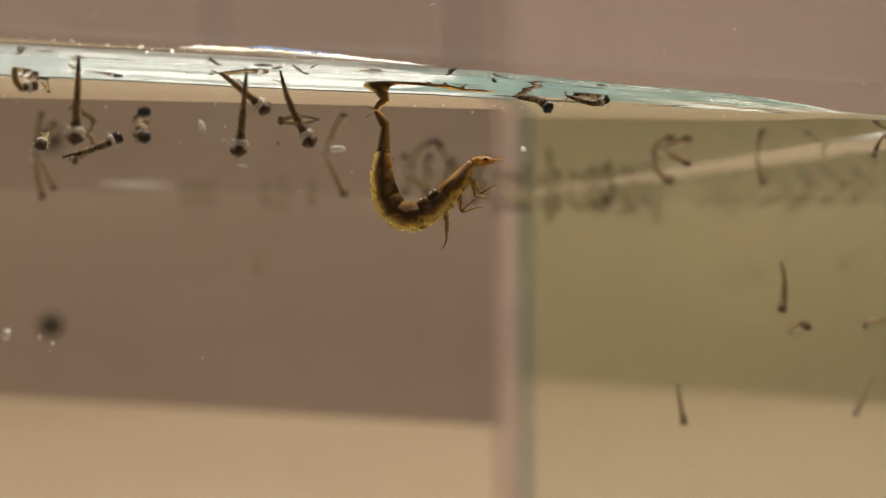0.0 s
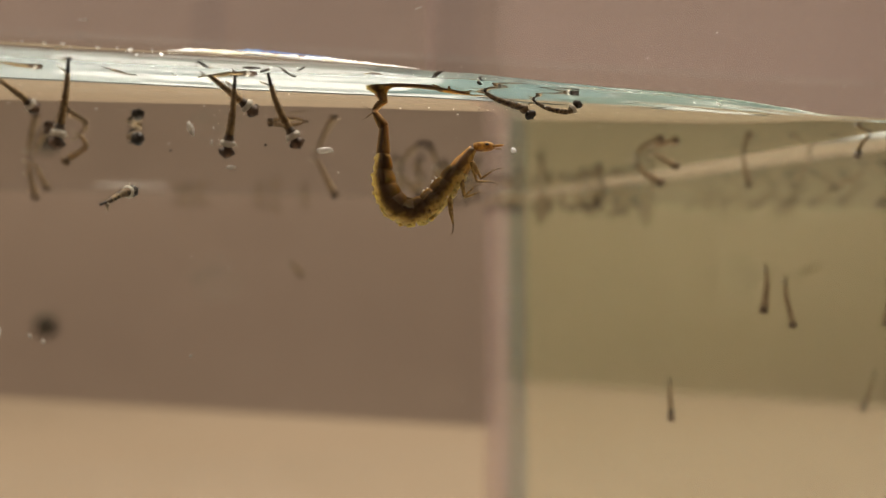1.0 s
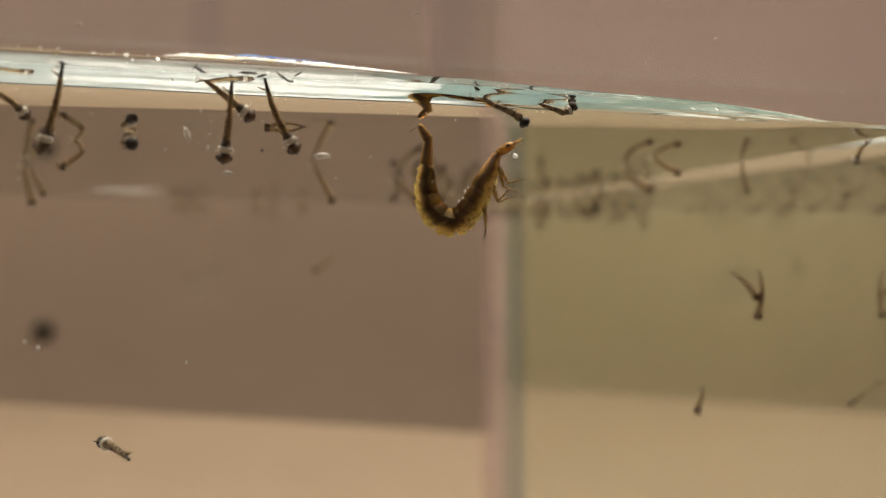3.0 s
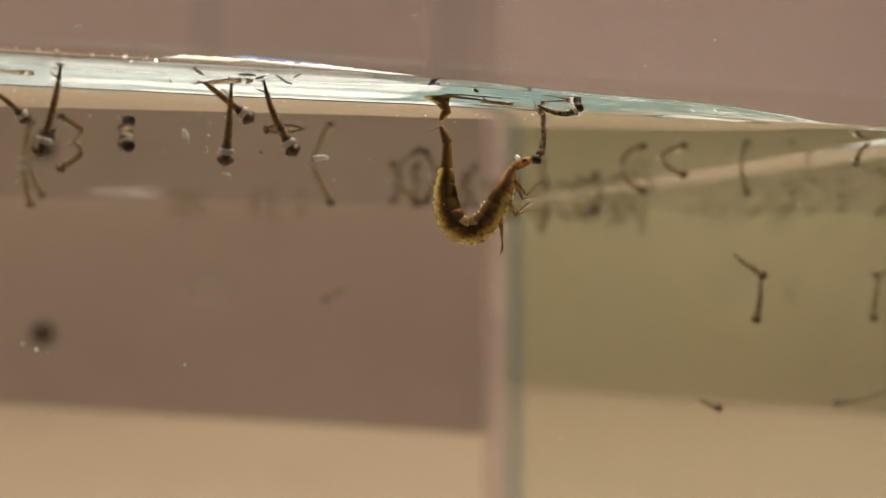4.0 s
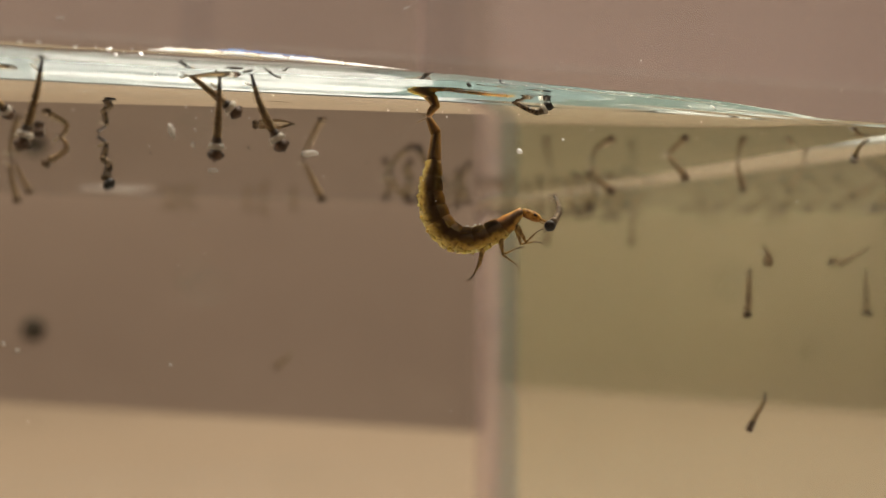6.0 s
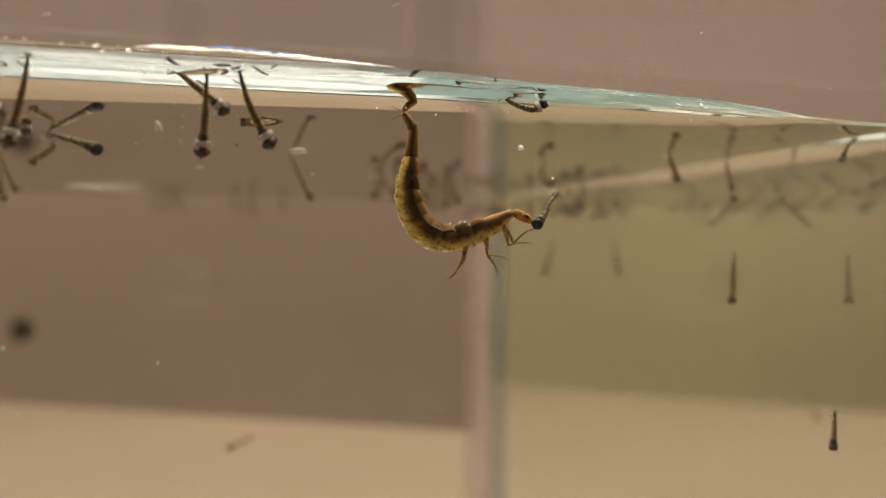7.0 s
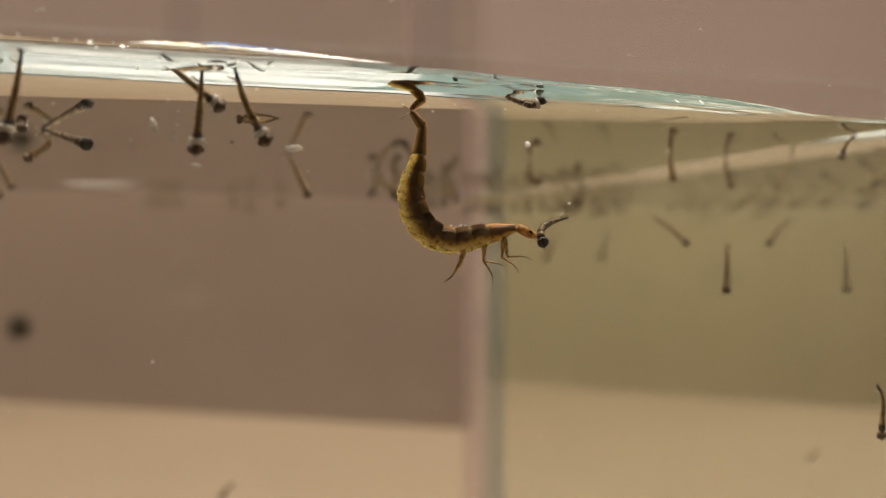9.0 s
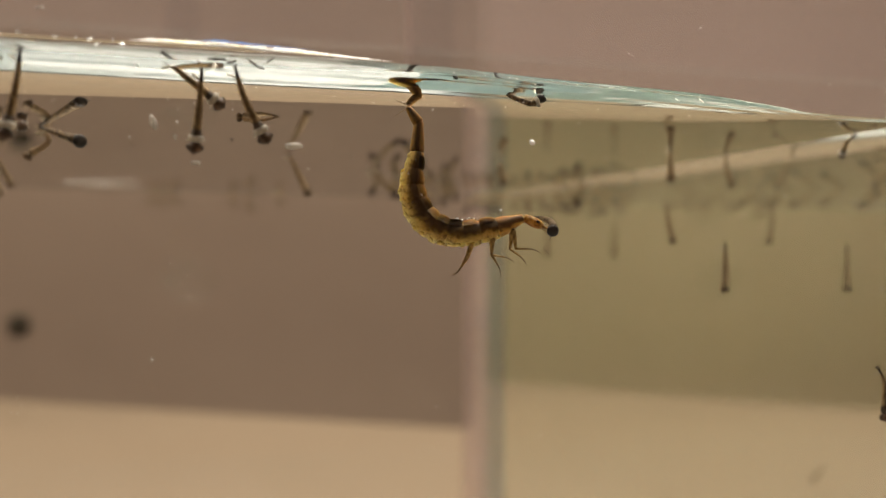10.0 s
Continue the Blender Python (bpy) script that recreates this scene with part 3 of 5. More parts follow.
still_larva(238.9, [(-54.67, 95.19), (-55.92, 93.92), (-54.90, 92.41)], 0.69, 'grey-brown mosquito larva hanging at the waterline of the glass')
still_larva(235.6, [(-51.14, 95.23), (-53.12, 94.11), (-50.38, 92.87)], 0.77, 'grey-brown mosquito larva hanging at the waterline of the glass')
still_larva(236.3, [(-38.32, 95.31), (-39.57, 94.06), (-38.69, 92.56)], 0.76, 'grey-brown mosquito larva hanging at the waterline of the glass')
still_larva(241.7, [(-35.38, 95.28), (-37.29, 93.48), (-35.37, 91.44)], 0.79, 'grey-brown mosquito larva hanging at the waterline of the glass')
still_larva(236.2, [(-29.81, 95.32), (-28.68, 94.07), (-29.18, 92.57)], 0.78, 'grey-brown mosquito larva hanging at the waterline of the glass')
# a crowd at the surface further back, which the side pane mirrors: depth, place across, lean, drop, size
CROWD = [
    (228, 12.5, -1.1, 4.8, 1.00), (222, 14.0, -0.6, 4.1, 1.07), (230, 16.6, -1.0, 4.4, 0.97), (226, 18.4, -2.2, 3.8, 1.07),
    (218, 19.4, -2.2, 5.0, 1.05), (229, 22.4, -0.8, 3.8, 1.06), (222, 23.1, 0.7, 4.5, 1.03), (226, 25.3, -0.9, 4.2, 0.93),
    (219, 26.0, 0.5, 3.8, 1.04), (212, 27.6, 2.3, 4.3, 0.99), (205, 29.7, 1.4, 3.6, 0.97), (199, 31.6, -0.7, 4.2, 1.09),
    (203, 34.1, 2.0, 3.5, 1.03), (226, 5.0, -1.4, 3.6, 1.03), (196, 0.8, 0.9, 4.2, 1.01), (224, 8.1, -2.4, 3.4, 0.93),
    (200, 4.9, 1.6, 3.9, 0.90), (205, 8.2, -2.1, 3.4, 0.90), (212, 1.8, 2.2, 3.6, 0.90),
    (192, -1.4, -1.9, 3.7, 0.90), (190, 5.8, 2.3, 4.2, 0.90), (186, 2.8, -0.9, 3.6, 0.90),
]
for depth, across, lean, drop, size in CROWD:
    still_larva(depth, [(across, 95.3), (across + 0.6 * lean, 95.3 - 0.5 * drop), (across + lean, 95.3 - drop)], size, 'dark mosquito larva hanging in a crowd at the water surface')
prey_larva = larva(0.85, 'dark mosquito larva gripped and eaten by the beetle larva', skin="dark")
leaning_larva = larva(1.05, 'brown mosquito larva with white collar hanging from the water surface', True)
upright_larva = larva(1.05, 'brown mosquito larva with white collar hanging from the water surface', True)
surface_larva = larva(0.72, 'dark ringed mosquito larva resting under the water surface', True, "dark")
sinking_larva = larva(0.84, 'dark brown mosquito larva with white collar swimming down', True, "dark")
edge_larva = larva(0.85, 'brown mosquito larva with pale collar under the waterline', True)
twin_larva = larva(0.94, 'slender grey mosquito larva drifting upright in open water')
wriggling_larva = larva(0.86, 'grey mosquito larva wriggling beside another larva')
bottom_larva = larva(0.90, 'slender brown mosquito larva wriggling in open water')
dim_larva = larva(0.90, 'blurred dark mosquito larva sinking through open water')
rising_larva = larva(1.00, 'grey mosquito larva drifting below the waterline')
shifting_larva = larva(0.95, 'grey-brown mosquito larva hanging from the water surface')
bowed_larva = larva(0.85, 'grey-brown mosquito larva hanging from the water surface')
turning_larva = larva(1.1, 'dark brown mosquito larva curled up under the water surface', skin="dark")
resting_larva = larva(0.95, 'brown mosquito larva with pale collar pointing at the glass', True)

# ---- diving beetle larva: ringed body, head with jaws, six legs, tail hairs ----


M_B_BELLY = banded_skin("yellow_brown_banded_skin", [
    (0.0, (0.8, 0.66, 0.27)), (0.2, (0.64, 0.48, 0.15)), (0.38, (0.42, 0.285, 0.075)), (0.47, (0.2, 0.125, 0.032)), (0.56, (0.06, 0.032, 0.01)),
    (0.72, (0.045, 0.023, 0.007)), (0.82, (0.24, 0.13, 0.033)), (1.0, (0.4, 0.24, 0.07))], 0.8, 0.6, 0.08, 0.53, 0.6)
M_B_BACK = banded_skin("amber_back_plate", [
    (0.0, (0.3, 0.2, 0.055)), (0.6, (0.05, 0.024, 0.007)), (0.74, (0.075, 0.034, 0.008)), (0.86, (0.15, 0.065, 0.009)), (1.0, (0.24, 0.11, 0.014))], 0.8, 0.7, 0.08, 0.5, 0.5)
M_B_TAIL = banded_skin("striped_tail_skin", [
    (0.0, (0.3, 0.18, 0.045)), (0.3, (0.18, 0.097, 0.024)), (0.47, (0.045, 0.024, 0.009)), (0.6, (0.05, 0.026, 0.01)), (0.7, (0.13, 0.065, 0.014)), (1.0, (0.22, 0.115, 0.025))], 0.8, 0.6, 0.1, 0.52, 0.4)
M_B_NECK = banded_skin("amber_neck_shell", [
    (0.0, (0.62, 0.42, 0.12)), (0.34, (0.5, 0.3, 0.07)), (0.45, (0.14, 0.07, 0.018)), (0.62, (0.07, 0.034, 0.01)), (0.77, (0.24, 0.11, 0.016)), (1.0, (0.38, 0.185, 0.03))], 0.8, 0.6, 0.15, 0.5, 0.5)
M_B_HEAD = mat("amber_head_shell", (0.22, 0.1, 0.016), (0.66, 0.39, 0.09), 0.38, 1300, 4500, 0.4, see=0.45, gloss=0.2, spread=(0.38, 0.62))
M_B_EYE = mat("black_eye_spot", (0.008, 0.006, 0.005), (0.02, 0.014, 0.01), 0.5, 900, gloss=0.1)
M_B_LEG = mat("straw_leg_skin", (0.2, 0.12, 0.035), (0.6, 0.42, 0.15), 0.4, 2500, see=0.4, gloss=0.3, spread=(0.4, 0.6))
M_B_CLAW = mat("dark_leg_tip", (0.09, 0.055, 0.02), (0.24, 0.15, 0.06), 0.4, 1500)

M_B_FRINGE = mat("pale_yellow_flesh", (0.42, 0.3, 0.09), (0.78, 0.64, 0.25), 0.45, 1600, see=0.5, gloss=0.2)
SIZE = 1.04
M_GLINT = mat("silvery_air", (0.6, 0.6, 0.58), (0.85, 0.85, 0.83), 0.2, 900, see=0.4)
beetle = tagged(new("beetle_larva"), "yellow-brown diving beetle larva hanging by its tail from the surface", "insect larva")


def shell(bm, length, r0, r1, lo, hi, grow, n=10, deep=0.96):
    """A humped plate over part of a ring of the body, from angle lo to hi."""
    rows = []
    for i in range(9):
        f = i / 8
        x = 0.04 * length + 0.9 * length * f
        r = (r0 + (r1 - r0) * f) * (0.93 + 0.085 * math.sin(math.pi * f) ** 0.6) * grow
        row = []
        for k in range(n + 1):
            jag = 5 * noise.noise((x * 2600, r0 * 9e4, 0.5 + (k > n / 2)))
            a = radians(lo + (hi - lo) * k / n + jag)
            row.append(bm.verts.new((x, r * deep * math.cos(a), r * math.sin(a))))
        rows.append(row)
    faces = []
    for a, b in zip(rows, rows[1:]):
        for k in range(n):
            faces.append(bm.faces.new((a[k], b[k], b[k + 1], a[k + 1])))
    bmesh.ops.solidify(bm, geom=faces, thickness=0.09 * MM)
    bmesh.ops.recalc_face_normals(bm, faces=bm.faces)


def ring(name, length, r0, r1, plates=True):
    """One ring of the body with its pebbled belly and back plate."""
    length, r0, r1 = length * MM, r0 * MM, r1 * MM
    bm = bmesh.new()
    st = []
    for i in range(11):
        f = i / 10
        r = (r0 + (r1 - r0) * f) * (0.84 + 0.15 * math.sin(math.pi * f))
        st.append((-0.2 * length + 1.42 * length * f, r * 0.98, r, 0.0))
    loft(bm, st, 26)
    rm = (r0 + r1) / 2
    for w in bm.verts:
        low = min(1.0, max(0.0, -w.co.z / rm))
        w.co += Vector((0, w.co.y, w.co.z)) * 0.16 * low * noise.noise(w.co * 1700 + Vector((r0 * 1e5, 0, 0)))
    for side in (-1, 1):
        for q in range(3):
            r = bmesh.ops.create_uvsphere(bm, u_segments=8, v_segments=6, radius=1.0)
            big = rm * (0.1 + 0.06 * math.sin(q * 2.3 + r0 * 8e4))
            bmesh.ops.scale(bm, vec=(length * (0.17 + 0.05 * math.sin(q * 4 + r0 * 5e4)), big, big * 1.1), verts=r["verts"])
            bmesh.ops.translate(bm, vec=(length * (0.18 + 0.32 * q), side * rm * 0.52, -rm * (0.79 + 0.05 * math.sin(q * 5 + r1 * 7e4))), verts=r["verts"])
    ob = part(name, bm, M_B_BELLY, beetle, smooth=True)
    bm = bmesh.new()
    rng = random.Random(int(r0 * 1e7) + int(r1 * 1e6))
    for q in range(16):
        # soft pointed lobes and short hairs along both edges of the belly
        side, tall = (-1, 1)[q % 2], rm * rng.uniform(0.1, 0.24)
        r = bmesh.ops.create_cone(bm, cap_ends=True, segments=6, radius1=rm * rng.uniform(0.09, 0.15), radius2=rm * 0.025, depth=tall)
        bmesh.ops.translate(bm, vec=(0, 0, rm * 0.87 + tall / 2), verts=r["verts"])
        turn = Matrix.Rotation(radians(180 + side * rng.uniform(4, 46)), 3, "X") @ Matrix.Rotation(radians(rng.uniform(-14, 14)), 3, "Y")
        bmesh.ops.rotate(bm, cent=(0, 0, 0), matrix=turn, verts=r["verts"])
        bmesh.ops.translate(bm, vec=(length * rng.uniform(0.05, 0.95), 0, 0), verts=r["verts"])
    part("belly_fringe", bm, M_B_FRINGE, ob, "pale yellow fleshy lobes", True)
    if plates:
        bm = bmesh.new()
        shell(bm, length, r0, r1, 36, 144, 1.08)
        part("back_plate", bm, M_B_BACK, ob, "glossy amber-brown plate", True)
    return ob


BODY = []
LENGTHS = []


def body(ob, length):
    BODY.append(ob)
    LENGTHS.append(length)
    return ob


def plain(name, material, rows, n=14, label=""):
    bm = bmesh.new()
    loft(bm, scaled(rows), n)
    return part(name, bm, material, beetle, label, True)


tip = body(plain("tail_tip", M_B_TAIL, [(-0.05, 0.22, 0.22, 0), (0.2, 0.3, 0.32, 0), (0.8, 0.4, 0.43, 0), (1.5, 0.5, 0.54, 0), (1.8, 0.47, 0.5, 0)]), 1.62)
for side in (-1, 1):
    bm = bmesh.new()
    loft(bm, scaled([(0.0, 0.05, 0.05, 0), (0.7, 0.04, 0.04, 0.05), (1.5, 0.012, 0.012, 0.15)]), 6)
    hair = part("tail_hair", bm, M_B_CLAW, tip, "fine dark hair", True)
    hair.matrix_basis = pose(0, side * 0.00012, 0, 0, 0, 0) @ pose(0, 0, 0, 0, 97, 0) @ pose(0, 0, 0, 0, 0, 9 * side)
body(plain("tail_segment", M_B_TAIL, [(-0.15, 0.36, 0.37, 0), (0.0, 0.44, 0.46, 0), (0.6, 0.47, 0.5, 0), (1.6, 0.57, 0.62, 0), (2.4, 0.64, 0.7, 0), (2.75, 0.6, 0.66, 0)], 16), 2.65)
radii = [0.74, 0.98, 1.2, 1.32, 1.37, 1.37, 1.32, 1.25, 1.18, 1.06, 0.84]
for k in range(7):
    body(ring("abdomen_segment", 1.36, radii[k], radii[k + 1]), 1.36)
metathorax = body(ring("metathorax", 1.45, radii[7], radii[8]), 1.45)
mesothorax = body(ring("mesothorax", 1.5, radii[8], radii[9]), 1.5)
prothorax = body(plain("prothorax", M_B_NECK, [(-0.14, 0.86, 0.9, 0), (0.1, 0.98, 0.97, 0.0), (0.7, 0.95, 0.9, 0.02), (1.4, 0.74, 0.68, 0.06), (2.1, 0.52, 0.5, 0.1), (2.5, 0.42, 0.42, 0.1)], 18), 2.4)
bm = bmesh.new()
loft(bm, scaled([(-0.1, 0.4, 0.5, -0.22), (0.4, 0.6, 0.55, -0.28), (1.0, 0.66, 0.52, -0.26), (1.7, 0.5, 0.4, -0.14), (2.3, 0.3, 0.3, -0.02)]), 14)
part("throat", bm, M_B_HEAD, prothorax, "amber underside", True)
head = body(plain("head", M_B_HEAD, [(-0.1, 0.34, 0.34, 0.08), (0.1, 0.5, 0.42, 0.08), (0.6, 0.62, 0.48, 0.05), (1.1, 0.66, 0.5, 0.02), (1.55, 0.56, 0.42, -0.02), (1.85, 0.34, 0.26, -0.06)], 18), 1.85)
for side in (-1, 1):
    bm = bmesh.new()
    r = bmesh.ops.create_uvsphere(bm, u_segments=12, v_segments=8, radius=0.17 * MM)
    bmesh.ops.scale(bm, vec=(1.25, 0.6, 0.85), verts=r["verts"])
    bmesh.ops.translate(bm, vec=(1.2 * MM, side * 0.58 * MM, 0.14 * MM), verts=r["verts"])
    part("eye_spot", bm, M_B_EYE, head, "black cluster of eyes", True)
    bm = bmesh.new()
    loft(bm, scaled([(1.7, 0.14, 0.13, 0), (2.1, 0.12, 0.1, 0), (2.5, 0.085, 0.07, 0.0), (2.85, 0.03, 0.03, 0.02)]), 8)
    jaw = part("mandible", bm, M_B_HEAD, head, "curved amber jaw", True)
    jaw.location = (0, side * 0.0003, -0.00006)
    bm = bmesh.new()
    loft(bm, scaled([(1.5, 0.05, 0.05, -0.2), (2.1, 0.045, 0.045, -0.34), (2.6, 0.02, 0.02, -0.42)]), 6)
    palp = part("palp", bm, M_B_LEG, head, "thin straw feeler", True)
    palp.location = (0, side * 0.0002, 0)


for k, spot in ((8, 0.4), (9, 0.3)):
    bm = bmesh.new()
    for q in range(5):
        r = bmesh.ops.create_icosphere(bm, subdivisions=2, radius=(0.07 + 0.03 * (q % 3)) * MM)
        bmesh.ops.translate(bm, vec=((spot + 0.22 * q) * MM, (0.4 - 0.5 * (q % 2)) * MM, (1.24 + 0.1 * (q % 3)) * MM), verts=r["verts"])
    part("air_bubbles", bm, M_GLINT, BODY[k], "tiny silvery bubbles clinging to the back", True)


def stretched(rows):
    return scaled([(x * 1.06, a * 1.3, b * 1.3, c) for x, a, b, c in rows])


def leg(side):
    bm = bmesh.new()
    loft(bm, stretched([(-0.25, 0.12, 0.16, 0), (0.05, 0.17, 0.22, 0), (0.5, 0.15, 0.19, 0), (1.0, 0.11, 0.14, 0), (1.5, 0.08, 0.095, 0), (1.66, 0.075, 0.08, 0)]), 10)
    femur = part("leg", bm, M_B_LEG, beetle, "straw-coloured leg", True)
    bm = bmesh.new()
    r = bmesh.ops.create_uvsphere(bm, u_segments=10, v_segments=7, radius=0.1 * MM)
    bmesh.ops.translate(bm, vec=(-0.1 * MM, side * 0.12 * MM, 0), verts=r["verts"])
    part("hip_spot", bm, M_B_EYE, femur, "dark spot at the hip", True)
    bm = bmesh.new()
    loft(bm, stretched([(-0.08, 0.06, 0.07, 0), (0.1, 0.085, 0.095, 0), (0.7, 0.065, 0.07, 0), (1.1, 0.055, 0.06, 0), (1.2, 0.05, 0.05, 0)]), 8)
    shin = part("shin", bm, M_B_LEG, femur, "", True)
    bm = bmesh.new()
    loft(bm, stretched([(1.1, 0.05, 0.055, 0), (1.4, 0.045, 0.048, -0.03), (1.75, 0.038, 0.042, -0.14), (2.0, 0.028, 0.035, -0.3), (2.15, 0.01, 0.02, -0.5)]), 8)
    foot = part("foot", bm, M_B_CLAW, femur, "dark slender foot", True)
    return femur, shin, foot


# six legs: the piece that carries each, the place along it, the side
LEGS = [(11, 0.5, s) for s in (-1, 1)] + [(10, 0.6, s) for s in (-1, 1)] + [(9, 0.5, s) for s in (-1, 1)]
LEG_PARTS = [leg(s) for _, _, s in LEGS]

# ---- small things ----
def fleck(name, label, category, u, v, z, sx, sz, seed, material=None):
    """A small uneven bit stuck on the inside of a pane or floating."""
    rnd = random.Random(seed)
    bm = bmesh.new()
    r = bmesh.ops.create_icosphere(bm, subdivisions=2, radius=1.0)
    for w in r["verts"]:
        w.co *= 1 + 0.35 * noise.noise(w.co * 1.7 + Vector((seed, 0, 0))) + 0.25 * noise.noise(w.co * 4 + Vector((0, seed, 0)))
    bmesh.ops.scale(bm, vec=(sx * MM, min(sx, sz) * 0.5 * MM, sz * MM), verts=r["verts"])
    ob = tagged(new(name, mesh_of(bm, name, material or M_FLECK)), label, category)
    a = radians(17)
    ob.location = ((u * math.cos(a) - v * math.sin(a)) * MM, (u * math.sin(a) + v * math.cos(a)) * MM, z * MM)
    ob.rotation_euler = (0, rnd.uniform(-0.6, 0.6), a)
    return ob


a17 = radians(17)


def knob_stake(x, y, z):
    """A small dark ball on a thin clear stake that stands on the desk behind the tank."""
    root = tagged(new("plant_stake"), "small dark ball on a thin clear stake standing behind the tank", "stake")
    root.matrix_basis = pose(x * MM, y * MM, 0, 0, -90, 0)
    part("foot", lathe([(0.0, 3.2), (0.8, 3.2), (1.4, 1.2)]), M_PANE, root, "clear plastic foot", True)
    part("rod", lathe([(1.2, 0.45), (z * 0.5, 0.45), (z - 3.0, 0.45)]), M_PANE, root, "clear plastic rod", True)
    part("ball", lathe([(z - 6.3, 1.6), (z - 5.4, 3.6), (z - 3.0, 5.6), (z, 6.3), (z + 3.0, 5.6), (z + 5.4, 3.4), (z + 6.3, 1.0)]), M_KNOB, root, "", True)
    return root


def lathe(rows):
    """A turned form along x, from distances and radii in millimetres."""
    bm = bmesh.new()
    loft(bm, scaled([(x, r, r, 0) for x, r in rows]), 20)
    return bm


knob_stake(-205.2, 560.0, 47.0)
M_SPARK = mat("sparkle_white_grains", (0.9, 0.84, 0.68), (0.97, 0.97, 0.97), 0.3, 300, spread=(0.35, 0.5))
M_SPARK.node_tree.nodes["Principled BSDF"].inputs["Metallic"].default_value = 0.55


def glint(u, z, sx, sz, seed):
    """A flat bright grain on the front glass, tilted towards the lamp: painted sparkles, one droplet."""
    ob = fleck("droplet", "bright grain for sparkles and a droplet on the front glass", "droplet", u, 93.0, z, sx, sz, seed, M_SPARK)
    ob.rotation_euler[0] = -0.8
    ob.scale[1] = 0.3
    return ob


fleck('fleck', 'small pale fleck stuck to the front glass', 'fleck', -2.10, 93.00, 100.28, 0.12, 0.12, 0)
fleck('fleck', 'small pale fleck stuck to the front glass', 'fleck', 27.40, 93.00, 103.40, 0.35, 0.08, 1)
fleck('fleck', 'small pale fleck stuck to the front glass', 'fleck', 37.05, 93.00, 102.28, 0.06, 0.06, 2)
fleck('fleck', 'small pale fleck stuck to the front glass', 'fleck', 50.90, 93.00, 100.10, 0.12, 0.1, 3)
fleck('fleck', 'small pale fleck stuck to the front glass', 'fleck', 58.75, 93.00, 103.14, 0.18, 0.05, 4)
fleck('fleck', 'small pale fleck stuck to the front glass', 'fleck', 73.95, 93.00, 98.48, 0.1, 0.1, 5)
fleck('fleck', 'small pale fleck stuck to the front glass', 'fleck', -8.50, 93.00, 74.09, 0.3, 0.45, 6)
fleck('fleck', 'small pale fleck stuck to the front glass', 'fleck', -5.93, 93.00, 73.81, 0.12, 0.2, 7)
fleck('fleck', 'small pale fleck stuck to the front glass', 'fleck', 6.99, 93.00, 91.48, 0.25, 0.6, 8)
fleck('fleck', 'small pale fleck stuck to the front glass', 'fleck', 18.72, 93.00, 89.97, 0.75, 0.3, 9)
fleck('fleck', 'small pale fleck stuck to the front glass', 'fleck', 10.42, 93.00, 88.20, 0.4, 0.2, 10)
fleck('fleck', 'small pale fleck stuck to the front glass', 'fleck', 8.74, 93.00, 90.33, 0.1, 0.25, 11)
fleck('fleck', 'small pale fleck stuck to the front glass', 'fleck', -1.77, 93.00, 100.33, 0.15, 0.15, 12)
fleck('fleck', 'small pale fleck stuck to the front glass', 'fleck', 68.53, 93.00, 86.84, 0.1, 0.1, 13)
fleck('fleck', 'small pale fleck stuck to the front glass', 'fleck', 31.26, 93.00, 93.73, 0.08, 0.08, 14)
fleck('fleck', 'small pale fleck stuck to the front glass', 'fleck', 5.66, 93.00, 96.08, 0.1, 0.1, 15)
fleck('fleck', 'small pale fleck stuck to the front glass', 'fleck', 80.48, 93.00, 77.56, 0.15, 0.12, 16)
fleck('fleck', 'small pale fleck stuck to the front glass', 'fleck', 7.04, 93.00, 71.85, 0.1, 0.15, 17)
fleck('fleck', 'small pale fleck stuck to the front glass', 'fleck', -4.90, 93.00, 73.31, 0.15, 0.2, 18)
fleck('fleck', 'small pale fleck stuck to the front glass', 'fleck', 41.87, 93.00, 64.03, 0.07, 0.08, 19)
fleck('fleck', 'small pale fleck stuck to the front glass', 'fleck', 58.77, 93.00, 103.19, 0.12, 0.06, 20)
fleck('fleck', 'small pale fleck stuck to the front glass', 'fleck', 48.55, 93.00, 89.96, 0.06, 0.06, 21)
fleck('fleck', 'small pale fleck stuck to the front glass', 'fleck', 38.83, 93.00, 100.91, 0.06, 0.06, 22)
fleck('debris', 'dark scrap of plant debris at the waterline', 'debris', 12.18, 93.30, 97.10, 0.8, 0.14, 50, M_DEBRIS)
fleck('debris', 'dark scrap of plant debris at the waterline', 'debris', 13.40, 93.30, 96.92, 0.5, 0.12, 51, M_DEBRIS)
fleck('debris', 'dark scrap of plant debris at the waterline', 'debris', 15.23, 93.30, 96.93, 0.6, 0.1, 52, M_DEBRIS)
fleck('debris', 'dark scrap of plant debris at the waterline', 'debris', 15.89, 93.30, 96.56, 0.35, 0.08, 53, M_DEBRIS)
fleck('debris', 'dark scrap of plant debris at the waterline', 'debris', 33.46, 93.30, 96.82, 0.3, 0.16, 54, M_DEBRIS)
fleck('debris', 'dark scrap of plant debris at the waterline', 'debris', 29.44, 93.30, 97.45, 0.7, 0.16, 55, M_DEBRIS)
fleck('debris', 'dark scrap of plant debris at the waterline', 'debris', 10.72, 93.30, 96.73, 0.3, 0.08, 56, M_DEBRIS)
fleck('debris', 'dark scrap of plant debris at the waterline', 'debris', 16.63, 93.30, 97.25, 0.4, 0.07, 57, M_DEBRIS)
fleck('debris', 'dark scrap of plant debris at the waterline', 'debris', 5.30, 93.30, 89.56, 0.1, 0.12, 58, M_DEBRIS)
